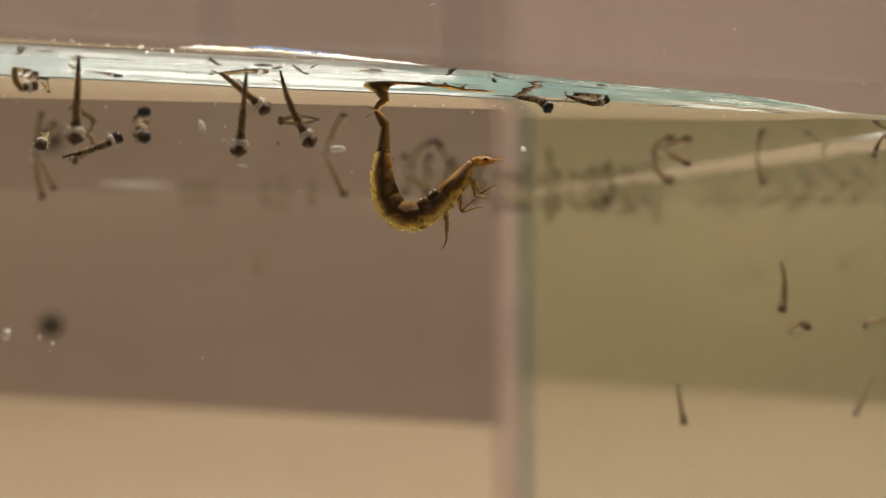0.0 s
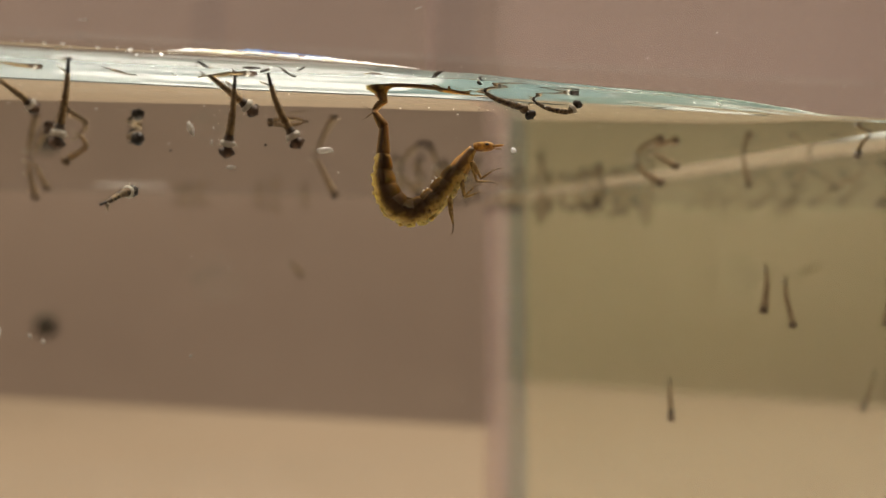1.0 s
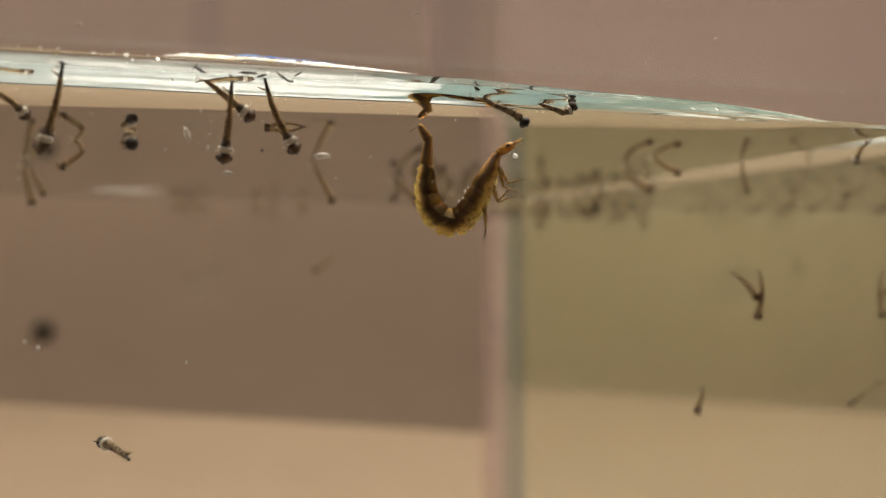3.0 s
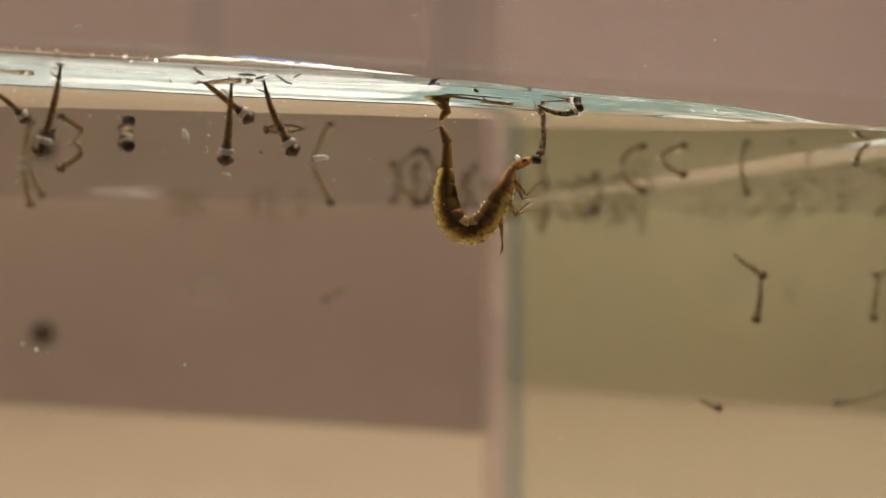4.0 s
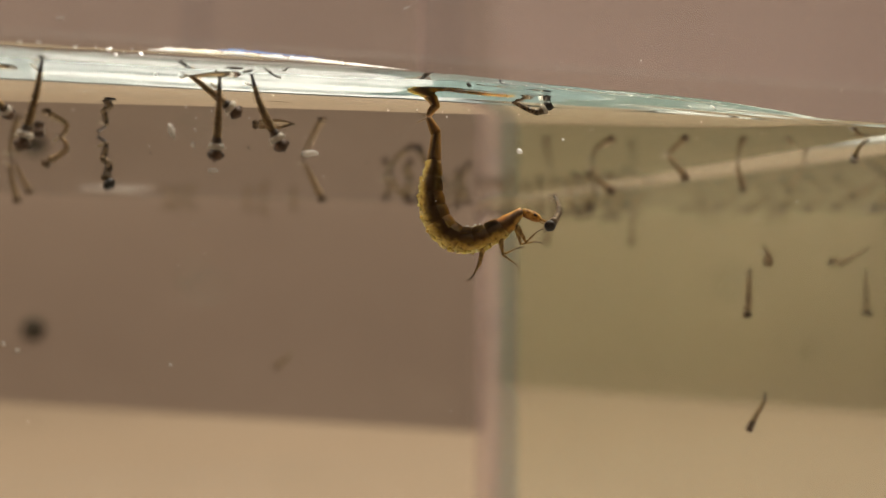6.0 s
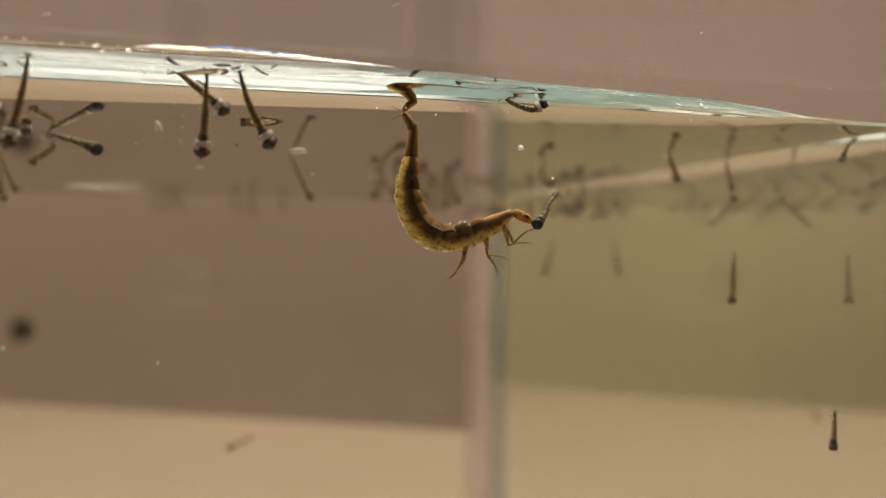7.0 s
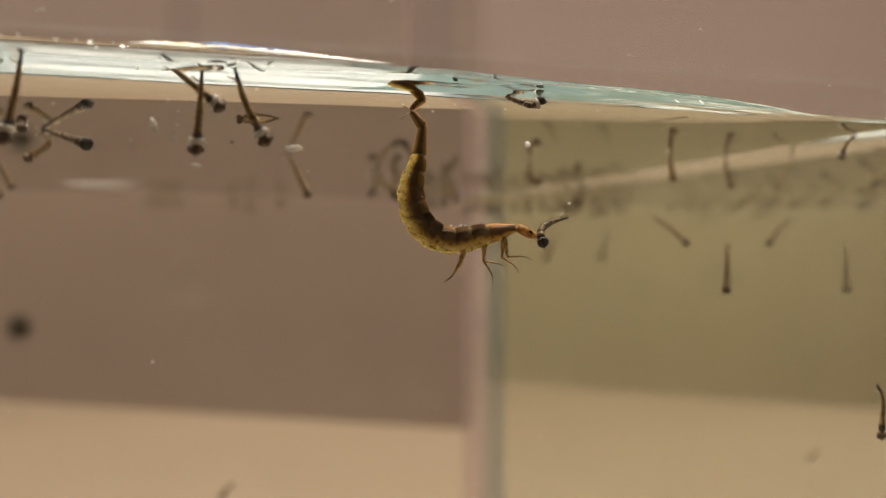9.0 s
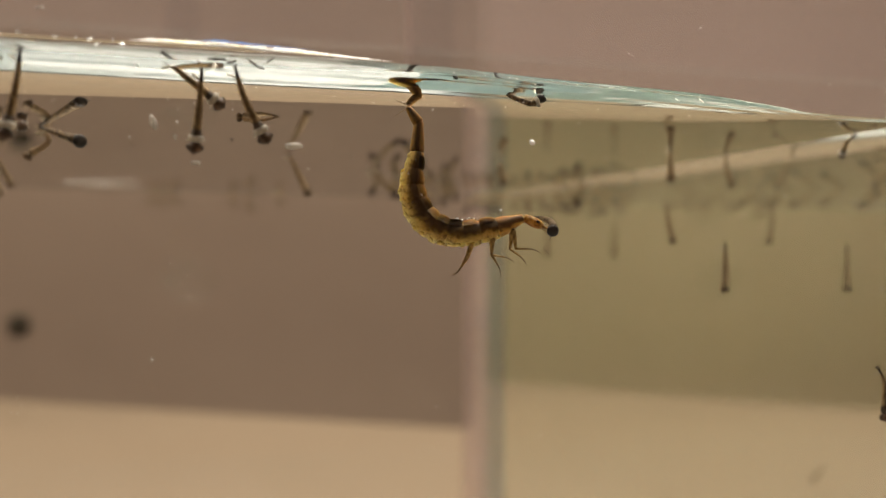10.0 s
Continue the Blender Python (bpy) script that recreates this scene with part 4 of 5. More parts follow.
fleck('debris', 'dark scrap of plant debris at the waterline', 'debris', 13.44, 93.30, 90.32, 0.12, 0.14, 59, M_DEBRIS)
fleck('debris', 'dark scrap of plant debris at the waterline', 'debris', 23.85, 93.30, 89.25, 0.1, 0.1, 60, M_DEBRIS)
glint(-0.70, 97.99, 0.13, 0.16, 90)
glint(1.92, 98.00, 0.26, 0.26, 91)
glint(2.42, 97.60, 0.14, 0.14, 92)
glint(4.49, 97.78, 0.2, 0.14, 93)
glint(-5.77, 98.09, 0.11, 0.04, 94)
glint(-4.90, 98.05, 0.14, 0.04, 95)
glint(-4.24, 98.05, 0.1, 0.04, 96)
glint(-3.37, 98.10, 0.08, 0.04, 97)
glint(-2.93, 97.94, 0.07, 0.04, 98)
glint(-7.27, 98.14, 0.08, 0.06, 99)
glint(13.90, 97.20, 0.1, 0.06, 100)
glint(33.19, 97.18, 0.07, 0.06, 101)
glint(31.26, 97.39, 0.06, 0.04, 102)
glint(8.90, 91.60, 0.07, 0.04, 103)
glint(58.90, 96.00, 0.32, 0.2, 104)
glint(56.20, 95.95, 0.3, 0.06, 105)

M_BUBBLE = mat("silvery_bubble", (0.8, 0.82, 0.82), (0.95, 0.96, 0.96), 0.25, 900)


def droplets(u0, u1, count, seed):
    """Fine bright grains along the front glass's wet edge: painted sparkles and grit."""
    rnd = random.Random(seed)
    bm = bmesh.new()
    for k in range(count):
        u = u0 + (u1 - u0) * (k + rnd.random()) / count
        top = LEVEL + 2.82 * float(np.interp(u, EDGE_U, EDGE_H))
        size = rnd.uniform(0.03, 0.09)
        r = bmesh.ops.create_icosphere(bm, subdivisions=1, radius=size * MM)
        bmesh.ops.scale(bm, vec=(rnd.uniform(1, 3.0), 0.6, 1), verts=r["verts"])
        bmesh.ops.translate(bm, vec=(u * MM, (V0 + 0.1) * MM, (top + rnd.uniform(-0.05, 0.12)) * MM), verts=r["verts"])
    ob = tagged(new("droplets", mesh_of(bm, "droplets", M_SPARK)), "fine bright grains for sparkles and grit along the wet edge", "droplets", kind="stuff")
    ob.rotation_euler[2] = a17
    return ob


M_GLARE = mat("glare_white_gold", (0.95, 0.88, 0.62), (0.97, 0.97, 0.95), 0.5, 250, 1500, 0.5, gloss=0.8, spread=(0.4, 0.52))
M_GLARE.node_tree.nodes["Principled BSDF"].inputs["Metallic"].default_value = 0.8
M_GLARE_BLUE = mat("glare_fringe_blue", (0.03, 0.2, 0.8), (0.15, 0.45, 0.95), 0.32, 400, 1500, 0.5, gloss=0.8)


def glare_ridge(u0, u1, foot, tall, seed):
    """A ragged ridge along the front glass's wet edge, sloping back, for painted glare."""
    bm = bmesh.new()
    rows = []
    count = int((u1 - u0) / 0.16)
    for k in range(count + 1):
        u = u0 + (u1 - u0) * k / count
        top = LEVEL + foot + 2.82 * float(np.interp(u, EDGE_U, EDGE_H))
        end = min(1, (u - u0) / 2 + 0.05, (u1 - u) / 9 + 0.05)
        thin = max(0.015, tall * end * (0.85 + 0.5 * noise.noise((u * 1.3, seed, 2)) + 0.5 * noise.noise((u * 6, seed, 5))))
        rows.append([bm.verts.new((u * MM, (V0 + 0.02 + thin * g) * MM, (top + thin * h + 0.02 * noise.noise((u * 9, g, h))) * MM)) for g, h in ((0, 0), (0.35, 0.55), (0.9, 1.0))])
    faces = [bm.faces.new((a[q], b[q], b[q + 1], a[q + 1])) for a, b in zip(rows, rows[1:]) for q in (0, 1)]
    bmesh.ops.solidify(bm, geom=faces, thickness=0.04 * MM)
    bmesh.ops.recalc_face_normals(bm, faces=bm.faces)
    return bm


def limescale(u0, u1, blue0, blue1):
    """The waterline's glare painted as a pale ridge, bluish along its upper edge."""
    ob = tagged(new("limescale", mesh_of(glare_ridge(u0, u1, 0.05, 0.45, 1), "limescale", M_GLARE, False)), "ragged bright ridge painted for the glare along the waterline", "limescale")
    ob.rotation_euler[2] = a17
    part("upper_edge", glare_ridge(blue0, blue1, 0.42, 0.32, 4), M_GLARE_BLUE, ob, "blue ridge painted for the fringe of the glare")
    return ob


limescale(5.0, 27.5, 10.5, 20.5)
droplets(-18, 4, 14, 5)


def dust(count, seed):
    """Specks of dust on the front glass."""
    rnd = random.Random(seed)
    bm = bmesh.new()
    for k in range(count):
        r = bmesh.ops.create_icosphere(bm, subdivisions=1, radius=rnd.choice((0.025, 0.03, 0.04, 0.06)) * MM)
        z = rnd.choice((rnd.uniform(60, 102), LEVEL - rnd.uniform(0.2, 2.5), LEVEL - rnd.uniform(0, 12)))
        bmesh.ops.translate(bm, vec=(rnd.uniform(-15, 75) * MM, (V0 + 0.05) * MM, z * MM), verts=r["verts"])
    ob = tagged(new("dust", mesh_of(bm, "dust", M_FLECK)), "pale specks of dust on the front glass", "dust", kind="stuff")
    ob.rotation_euler[2] = a17
    return ob


dust(170, 9)


def bubble(size, label):
    bm = bmesh.new()
    bmesh.ops.create_icosphere(bm, subdivisions=3, radius=size * MM)
    for w in bm.verts:
        w.co *= 1 + 0.4 * noise.noise(w.co * 4000)
    return tagged(new("bubble", mesh_of(bm, "bubble", M_BUBBLE)), label, "bubble")



fleck("strand", "thin pale streak just under the water surface", "strand", 4.1, 218.3, 94.85, 7.5, 0.16, 31, M_STREAK).rotation_euler[1] = 0.04
fleck("smear", "faint pale smear on the back glass", "smear", 24.4, 253.6, 75.3, 6.5, 4.5, 41, M_FAINT)
fleck("smear", "faint pale smear on the back glass", "smear", 21.0, 253.6, 78.5, 5.0, 3.0, 43, M_FAINT)

clinging_bubble = bubble(0.14, 'tiny air bubble at the tail of a mosquito larva')
drifting_bubble = bubble(0.26, 'silvery air bubble drifting beside the glass')

def swim(root, depth, keys, hold=0.0, away=1.0):
    """Key a larva's place and each of its pieces."""
    size = root.scale[0]
    grow = Matrix.Diagonal((size, size, size, 1))
    lengths = larva_lengths(size)
    place, rows = [], [[] for _ in LARVA_PIECES]
    for t, pts, *other in keys:
        poses = chain(pts, lengths, other[0] if other else depth, hold, away)
        base = Matrix.Translation(poses[0].translation)
        place.append((t, base))
        inv = (base @ grow).inverted()
        for r, m in zip(rows, poses):
            r.append((t, inv @ m @ grow))
    walk(root, place)
    for ob, r in zip(PIECES[root.name], rows):
        walk(ob, r)


def crawl(keys):
    """Key the beetle larva: its tail's place, its rings, its legs."""
    place, rows = [], [[] for _ in BODY]
    leg_rows, shin_rows = [[] for _ in LEGS], [[] for _ in LEGS]
    grow = Matrix.Diagonal((SIZE, SIZE, SIZE, 1))
    beetle.scale = (SIZE, SIZE, SIZE)
    for t, depth, pts, bend in keys:
        poses = chain(pts, [l * SIZE for l in LENGTHS], depth, spread=False)
        base = Matrix.Translation(poses[0].translation)
        inv = (base @ grow).inverted()
        place.append((t, base))
        for n, (r, m) in enumerate(zip(rows, poses)):
            roll = (30 if t < 6 else 10) * float(np.interp(n, (4, 8), (1, 0)))
            r.append((t, inv @ m @ pose(0, 0, 0, roll, 0, 0) @ grow))
        for i, (k, f, side) in enumerate(LEGS):
            hip = poses[k] @ Vector((f * LENGTHS[k] * SIZE * MM, side * 0.0005, -0.0008))
            a, b = bend[2 * (i // 2)], bend[2 * (i // 2) + 1]
            if side > 0:
                da, db = ((15, 35), (-4, -50 if b > 0 else 25), (-8, 8))[i // 2]
                a, b = a + da, b + db
            m = Matrix.Translation(hip) @ pose(0, 0, 0, 0, a, 0) @ pose(0, 0, 0, 0, 0, 10 * side)
            leg_rows[i].append((t, inv @ m @ grow))
            shin_rows[i].append((t, pose(0.0017, 0, 0, 0, b - a, 0)))
    walk(beetle, place)
    for ob, r in zip(BODY, rows):
        walk(ob, r)
    for (femur, shin, foot), a, b in zip(LEG_PARTS, leg_rows, shin_rows):
        walk(femur, a)
        walk(shin, b)
        walk(foot, b)


def motions():
    swim(prey_larva, 100.2, [
        (0, [(5.33, 96.19), (7.35, 95.55), (9.21, 95.23), (10.12, 94.26)], 100.7),
        (0.5, [(5.16, 96.99), (5.68, 95.96), (7.46, 95.47), (9.23, 95.10), (10.03, 94.19)], 100.7),
        (1, [(5.06, 96.97), (5.54, 96.04), (7.33, 95.23), (9.22, 94.63), (9.93, 93.71)], 100.7),
        (1.5, [(4.83, 97.04), (5.37, 96.06), (7.10, 95.26), (8.61, 94.67), (9.58, 93.91)], 100.7),
        (2, [(4.94, 96.88), (5.60, 95.96), (7.21, 95.26), (8.71, 94.66), (9.63, 93.75)], 100.7),
        (2.5, [(4.69, 96.98), (5.51, 95.91), (7.23, 95.16), (8.57, 94.73), (9.55, 93.76)], 100.7),
        (3, [(4.85, 96.95), (5.77, 95.96), (7.40, 95.21), (8.64, 94.61), (9.62, 93.59)], 101),
        (3.5, [(6.66, 96.58), (7.98, 95.61), (9.13, 94.58), (9.98, 93.72), (10.61, 92.63)], 107),
        (3.8, [(8.25, 95.80), (9.53, 94.52), (10.58, 93.24), (11.05, 92.13)], 109),
        (4, [(11.62, 96.59), (12.09, 95.18), (12.15, 93.71), (11.80, 92.06), (11.16, 91.18)], 110),
        (4.1, [(12.31, 95.79), (12.31, 94.03), (12.08, 92.08), (11.49, 90.85)], 110),
        (4.2, [(13.23, 96.05), (12.82, 93.81), (12.35, 91.93), (11.71, 90.34)], 110),
        (4.3, [(14.79, 92.14), (13.21, 92.19), (12.16, 91.48), (11.75, 90.02)], 110),
        (4.5, [(13.70, 92.30), (14.69, 91.30), (14.40, 89.84), (13.46, 88.72), (12.41, 88.37)], 110),
        (4.7, [(15.06, 90.92), (14.01, 89.86), (13.66, 88.81), (12.67, 87.64)], 110),
        (4.9, [(18.52, 90.66), (16.36, 89.60), (14.27, 88.49), (12.35, 87.73)], 110),
        (5, [(16.95, 89.07), (15.32, 88.42), (13.81, 87.89), (12.47, 87.48)], 110),
        (5.1, [(18.16, 88.97), (16.30, 88.44), (14.61, 87.91), (12.70, 87.50)], 110),
        (5.2, [(16.63, 86.19), (14.72, 87.29), (13.50, 87.81), (12.45, 87.34)], 110),
        (5.3, [(14.88, 86.20), (14.47, 87.07), (13.60, 87.47), (12.50, 86.89)], 110),
        (5.4, [(14.23, 85.81), (14.00, 86.73), (13.53, 86.73), (12.96, 85.92)], 110),
        (5.5, [(13.70, 86.57), (13.87, 86.11), (13.52, 85.59), (13.06, 84.84)], 110),
        (5.6, [(14.66, 87.31), (14.67, 86.09), (14.15, 84.99), (13.28, 84.24)], 110),
        (6.2, [(12.85, 87.32), (13.65, 86.41), (13.65, 85.17), (12.86, 84.03)], 108),
        (6.8, [(11.72, 87.15), (12.83, 86.44), (13.33, 85.38), (13.11, 84.50), (12.39, 83.83)], 106),
        (7, [(14.80, 87.18), (13.86, 86.23), (13.41, 85.01), (12.64, 83.95)], 106),
        (7.1, [(17.04, 84.40), (16.26, 85.62), (14.93, 86.22), (13.59, 85.71), (12.49, 84.66)], 106),
        (7.2, [(16.56, 84.11), (15.94, 85.43), (14.44, 86.31), (13.22, 86.03), (12.22, 84.92)], 106),
        (7.3, [(17.35, 85.70), (15.79, 86.08), (14.29, 86.30), (13.07, 85.79), (12.13, 84.85)], 106),
        (7.5, [(13.93, 88.15), (13.65, 86.76), (13.05, 85.04), (11.83, 83.38)], 106),
        (7.7, [(13.00, 87.24), (13.23, 85.85), (13.29, 84.03), (12.57, 82.81)], 106),
        (7.9, [(12.41, 85.72), (13.02, 84.89), (13.58, 83.84), (13.41, 83.07), (12.75, 82.35)], 106),
        (8, [(11.48, 83.27), (12.53, 83.99), (13.75, 84.00), (13.75, 83.23), (12.87, 82.34)], 106),
        (8.2, [(11.74, 82.70), (12.79, 83.54), (14.17, 83.65), (14.06, 83.10), (13.29, 82.43)], 106),
        (8.4, [(17.19, 83.09), (15.70, 83.64), (14.15, 83.63), (12.99, 82.41)], 106),
        (8.5, [(14.87, 86.06), (15.54, 84.96), (14.88, 83.96), (13.77, 83.02), (12.95, 81.85)], 106),
        (8.6, [(10.08, 81.83), (11.29, 82.71), (13.12, 83.44), (13.89, 83.00), (13.67, 82.12)], 106),
        (8.8, [(14.61, 84.58), (13.84, 84.19), (13.35, 83.14), (13.85, 81.93)], 106),
        (9, [(15.89, 84.55), (14.40, 84.16), (13.30, 83.27), (13.69, 81.90)], 106),
        (9.2, [(12.11, 84.42), (13.32, 84.75), (13.93, 83.27), (14.05, 81.89)], 106),
        (9.4, [(12.85, 83.97), (13.74, 83.53), (14.34, 82.93), (14.35, 82.21)], 106),
        (9.8, [(12.94, 84.61), (14.16, 84.06), (14.77, 83.46), (14.49, 82.74)], 106),
        (10, [(12.87, 84.51), (13.86, 84.29), (14.52, 83.86), (14.53, 82.97)], 106),
    ], hold=1.0, away=-1.0)
    swim(leaning_larva, 89.0, [
        (0, [(-30.40, 96.98), (-30.48, 93.73), (-30.70, 89.77)]),
        (0.5, [(-30.45, 96.92), (-30.67, 93.60), (-30.99, 89.80)]),
        (1, [(-30.44, 97.01), (-30.71, 93.66), (-31.54, 89.49)]),
        (2.5, [(-30.55, 97.04), (-31.10, 93.70), (-32.40, 89.45)]),
        (4.5, [(-30.63, 97.04), (-31.17, 93.76), (-32.36, 89.45)]),
        (5.5, [(-30.68, 97.04), (-31.21, 93.81), (-32.42, 89.51)]),
        (7.5, [(-30.65, 97.00), (-31.17, 93.81), (-32.32, 89.47)]),
        (10, [(-30.75, 97.04), (-31.12, 93.82), (-32.07, 89.65)]),
    ])
    swim(upright_larva, 92.0, [
        (0, [(-16.95, 96.24), (-17.24, 92.74), (-17.67, 89.05)]),
        (0.5, [(-16.90, 96.23), (-17.13, 92.76), (-17.71, 89.09)]),
        (2.5, [(-16.90, 96.16), (-17.17, 92.72), (-17.65, 89.04)]),
        (4.5, [(-16.76, 96.17), (-16.89, 92.80), (-17.21, 89.04)]),
        (5.5, [(-16.70, 96.18), (-16.78, 92.76), (-17.04, 89.05)]),
        (7, [(-16.76, 96.15), (-16.88, 92.80), (-17.19, 89.12)]),
        (10, [(-16.76, 96.17), (-16.97, 92.70), (-17.37, 89.05)]),
    ])
    swim(surface_larva, 101.6, [
        (0, [(11.56, 96.23), (13.24, 95.57), (14.87, 95.30), (15.91, 95.90)], 103),
        (0.3, [(12.03, 96.43), (13.67, 95.66), (15.20, 95.34), (15.97, 96.11)], 103),
        (0.5, [(12.00, 95.72), (11.56, 94.79), (12.28, 93.80), (13.38, 94.07), (14.09, 94.95), (14.31, 96.06)], 103),
        (0.75, [(10.88, 95.88), (11.43, 94.99), (12.53, 94.34), (13.63, 94.44), (14.52, 95.87)], 103),
        (1, [(9.85, 96.14), (10.95, 95.26), (12.46, 94.81), (13.83, 94.76), (14.77, 95.81)], 103),
        (1.5, [(10.00, 96.66), (10.82, 95.77), (12.48, 95.12), (13.75, 94.94), (14.53, 95.77)], 103),
        (2, [(10.22, 96.54), (11.11, 95.89), (12.60, 95.34), (13.86, 94.95), (14.63, 95.90)], 103),
        (2.5, [(10.12, 96.84), (11.12, 96.07), (12.60, 95.51), (13.60, 95.14), (14.42, 96.07)], 103),
        (3.8, [(10.23, 96.48), (11.34, 95.71), (12.70, 95.28), (13.70, 95.28), (14.69, 95.95)], 103),
        (4, [(10.47, 96.31), (12.18, 95.44), (13.99, 95.28), (15.21, 96.11)], 103),
        (4.1, [(12.27, 95.73), (12.49, 96.50), (13.76, 96.79), (14.53, 95.57)], 103),
        (4.2, [(11.15, 96.57), (12.09, 95.42), (13.68, 95.03), (14.62, 95.86)], 103),
        (4.3, [(10.42, 96.92), (11.63, 95.99), (13.22, 95.23), (14.44, 95.89)], 103),
        (4.5, [(9.24, 97.17), (10.28, 96.03), (12.26, 95.09), (13.57, 95.93)], 103),
        (4.9, [(7.66, 96.84), (9.03, 95.80), (11.04, 94.88), (12.08, 95.70)], 103),
        (5.5, [(7.85, 96.61), (9.10, 95.79), (11.15, 94.88), (12.35, 95.81)], 103),
        (7, [(8.83, 96.54), (9.97, 95.64), (12.13, 94.95), (13.27, 95.77)], 103),
        (7.5, [(8.80, 96.62), (9.94, 95.71), (12.21, 95.08), (13.17, 95.89)], 103),
        (8.5, [(8.82, 96.70), (10.06, 95.74), (12.32, 95.06), (13.28, 95.87)], 103),
        (10, [(8.84, 96.77), (10.08, 95.81), (12.34, 95.08), (13.24, 95.89)], 103),
    ])
    swim(sinking_larva, 96.0, [
        (0, [(-34.12, 89.41), (-32.19, 89.92), (-30.42, 90.53), (-28.90, 91.35)]),
        (0.15, [(-32.47, 90.03), (-30.72, 90.09), (-29.55, 89.79), (-29.27, 89.93)]),
        (0.22, [(-31.65, 90.33), (-29.99, 90.17), (-29.12, 89.42), (-29.46, 89.22)]),
        (0.3, [(-30.82, 90.64), (-29.29, 90.28), (-28.77, 89.11), (-29.79, 88.60)]),
        (0.4, [(-28.39, 89.20), (-28.21, 89.26), (-28.77, 89.04), (-29.99, 88.95)]),
        (0.5, [(-25.95, 87.76), (-27.18, 88.27), (-28.87, 89.04), (-30.35, 89.40)]),
        (0.65, [(-26.09, 88.12), (-27.01, 88.38), (-28.04, 88.89), (-29.27, 89.20)]),
        (0.75, [(-27.01, 86.66), (-27.27, 87.34), (-27.94, 88.04), (-28.91, 88.28)]),
        (0.85, [(-27.92, 85.20), (-27.57, 86.33), (-27.93, 87.25), (-28.70, 87.46)]),
        (0.93, [(-28.89, 85.19), (-28.26, 85.92), (-27.90, 86.68), (-27.67, 86.90)]),
        (1, [(-29.86, 85.19), (-28.99, 85.55), (-27.97, 86.17), (-26.79, 86.43)]),
        (1.1, [(-28.89, 84.87), (-28.04, 85.11), (-27.25, 84.94), (-26.94, 84.75)]),
        (1.2, [(-27.64, 83.04), (-26.83, 82.63), (-26.02, 83.15), (-26.15, 84.17), (-26.93, 84.81), (-27.88, 85.20)]),
        (1.25, [(-26.89, 82.84), (-26.49, 82.34), (-26.15, 82.67), (-26.49, 83.57), (-27.17, 84.29), (-27.70, 84.78)]),
        (1.3, [(-26.13, 82.65), (-26.14, 82.06), (-26.28, 82.19), (-26.84, 82.97), (-27.41, 83.77), (-27.52, 84.37)]),
        (1.35, [(-25.38, 82.46), (-25.80, 81.77), (-26.41, 81.71), (-27.18, 82.36), (-27.66, 83.25), (-27.34, 83.95)]),
        (1.4, [(-24.62, 82.26), (-25.46, 81.48), (-26.54, 81.23), (-27.52, 81.76), (-27.90, 82.73), (-27.16, 83.53)]),
        (1.433, [(-25.91, 81.48), (-26.68, 80.84), (-27.21, 80.89), (-27.67, 81.46), (-27.72, 82.31), (-27.03, 83.05)]),
        (1.467, [(-27.21, 80.70), (-27.89, 80.21), (-27.88, 80.56), (-27.82, 81.16), (-27.55, 81.89), (-26.90, 82.56)]),
        (1.5, [(-28.50, 79.92), (-29.11, 79.57), (-28.55, 80.22), (-27.97, 80.86), (-27.37, 81.47), (-26.77, 82.08)]),
        (1.533, [(-29.02, 79.50), (-29.19, 79.47), (-28.57, 80.09), (-27.92, 80.67), (-27.25, 81.22), (-26.58, 81.78)]),
        (1.567, [(-29.53, 79.08), (-29.27, 79.37), (-28.60, 79.95), (-27.87, 80.48), (-27.12, 80.97), (-26.39, 81.49)]),
        (1.6, [(-30.05, 78.66), (-29.35, 79.27), (-28.62, 79.82), (-27.82, 80.29), (-27.00, 80.72), (-26.20, 81.19)]),
        (1.65, [(-29.25, 77.69), (-28.48, 78.22), (-27.88, 78.89), (-27.43, 79.48), (-27.02, 79.99), (-26.68, 80.46)]),
        (1.7, [(-28.45, 76.72), (-27.60, 77.17), (-27.15, 77.95), (-27.04, 78.67), (-27.05, 79.25), (-27.16, 79.73)]),
        (1.75, [(-27.65, 75.75), (-26.73, 76.12), (-26.41, 77.02), (-26.64, 77.85), (-27.08, 78.52), (-27.65, 79.00)]),
        (1.8, [(-26.85, 74.78), (-25.85, 75.07), (-25.67, 76.09), (-26.25, 77.04), (-27.10, 77.79), (-28.13, 78.27)]),
        (1.85, [(-27.05, 74.13), (-26.57, 74.25), (-26.55, 75.25), (-26.88, 76.23), (-27.32, 77.01), (-27.83, 77.53)]),
        (1.9, [(-27.26, 73.47), (-27.29, 73.44), (-27.43, 74.40), (-27.51, 75.42), (-27.53, 76.23), (-27.54, 76.78)]),
        (1.95, [(-27.46, 72.82), (-28.01, 72.62), (-28.30, 73.56), (-28.13, 74.60), (-27.74, 75.45), (-27.24, 76.03)]),
        (2, [(-27.66, 72.17), (-28.73, 71.81), (-29.18, 72.71), (-28.76, 73.79), (-27.96, 74.67), (-26.94, 75.29)]),
        (2.05, [(-27.91, 71.69), (-28.58, 71.15), (-28.65, 71.78), (-28.25, 72.84), (-27.84, 73.73), (-27.30, 74.39)]),
        (2.1, [(-28.16, 71.20), (-28.43, 70.49), (-28.12, 70.84), (-27.75, 71.89), (-27.73, 72.78), (-27.66, 73.50)]),
        (2.15, [(-28.41, 70.72), (-28.27, 69.83), (-27.58, 69.91), (-27.24, 70.93), (-27.61, 71.84), (-28.01, 72.61)]),
        (2.2, [(-28.66, 70.23), (-28.12, 69.17), (-27.05, 68.97), (-26.73, 69.98), (-27.49, 70.90), (-28.37, 71.71)]),
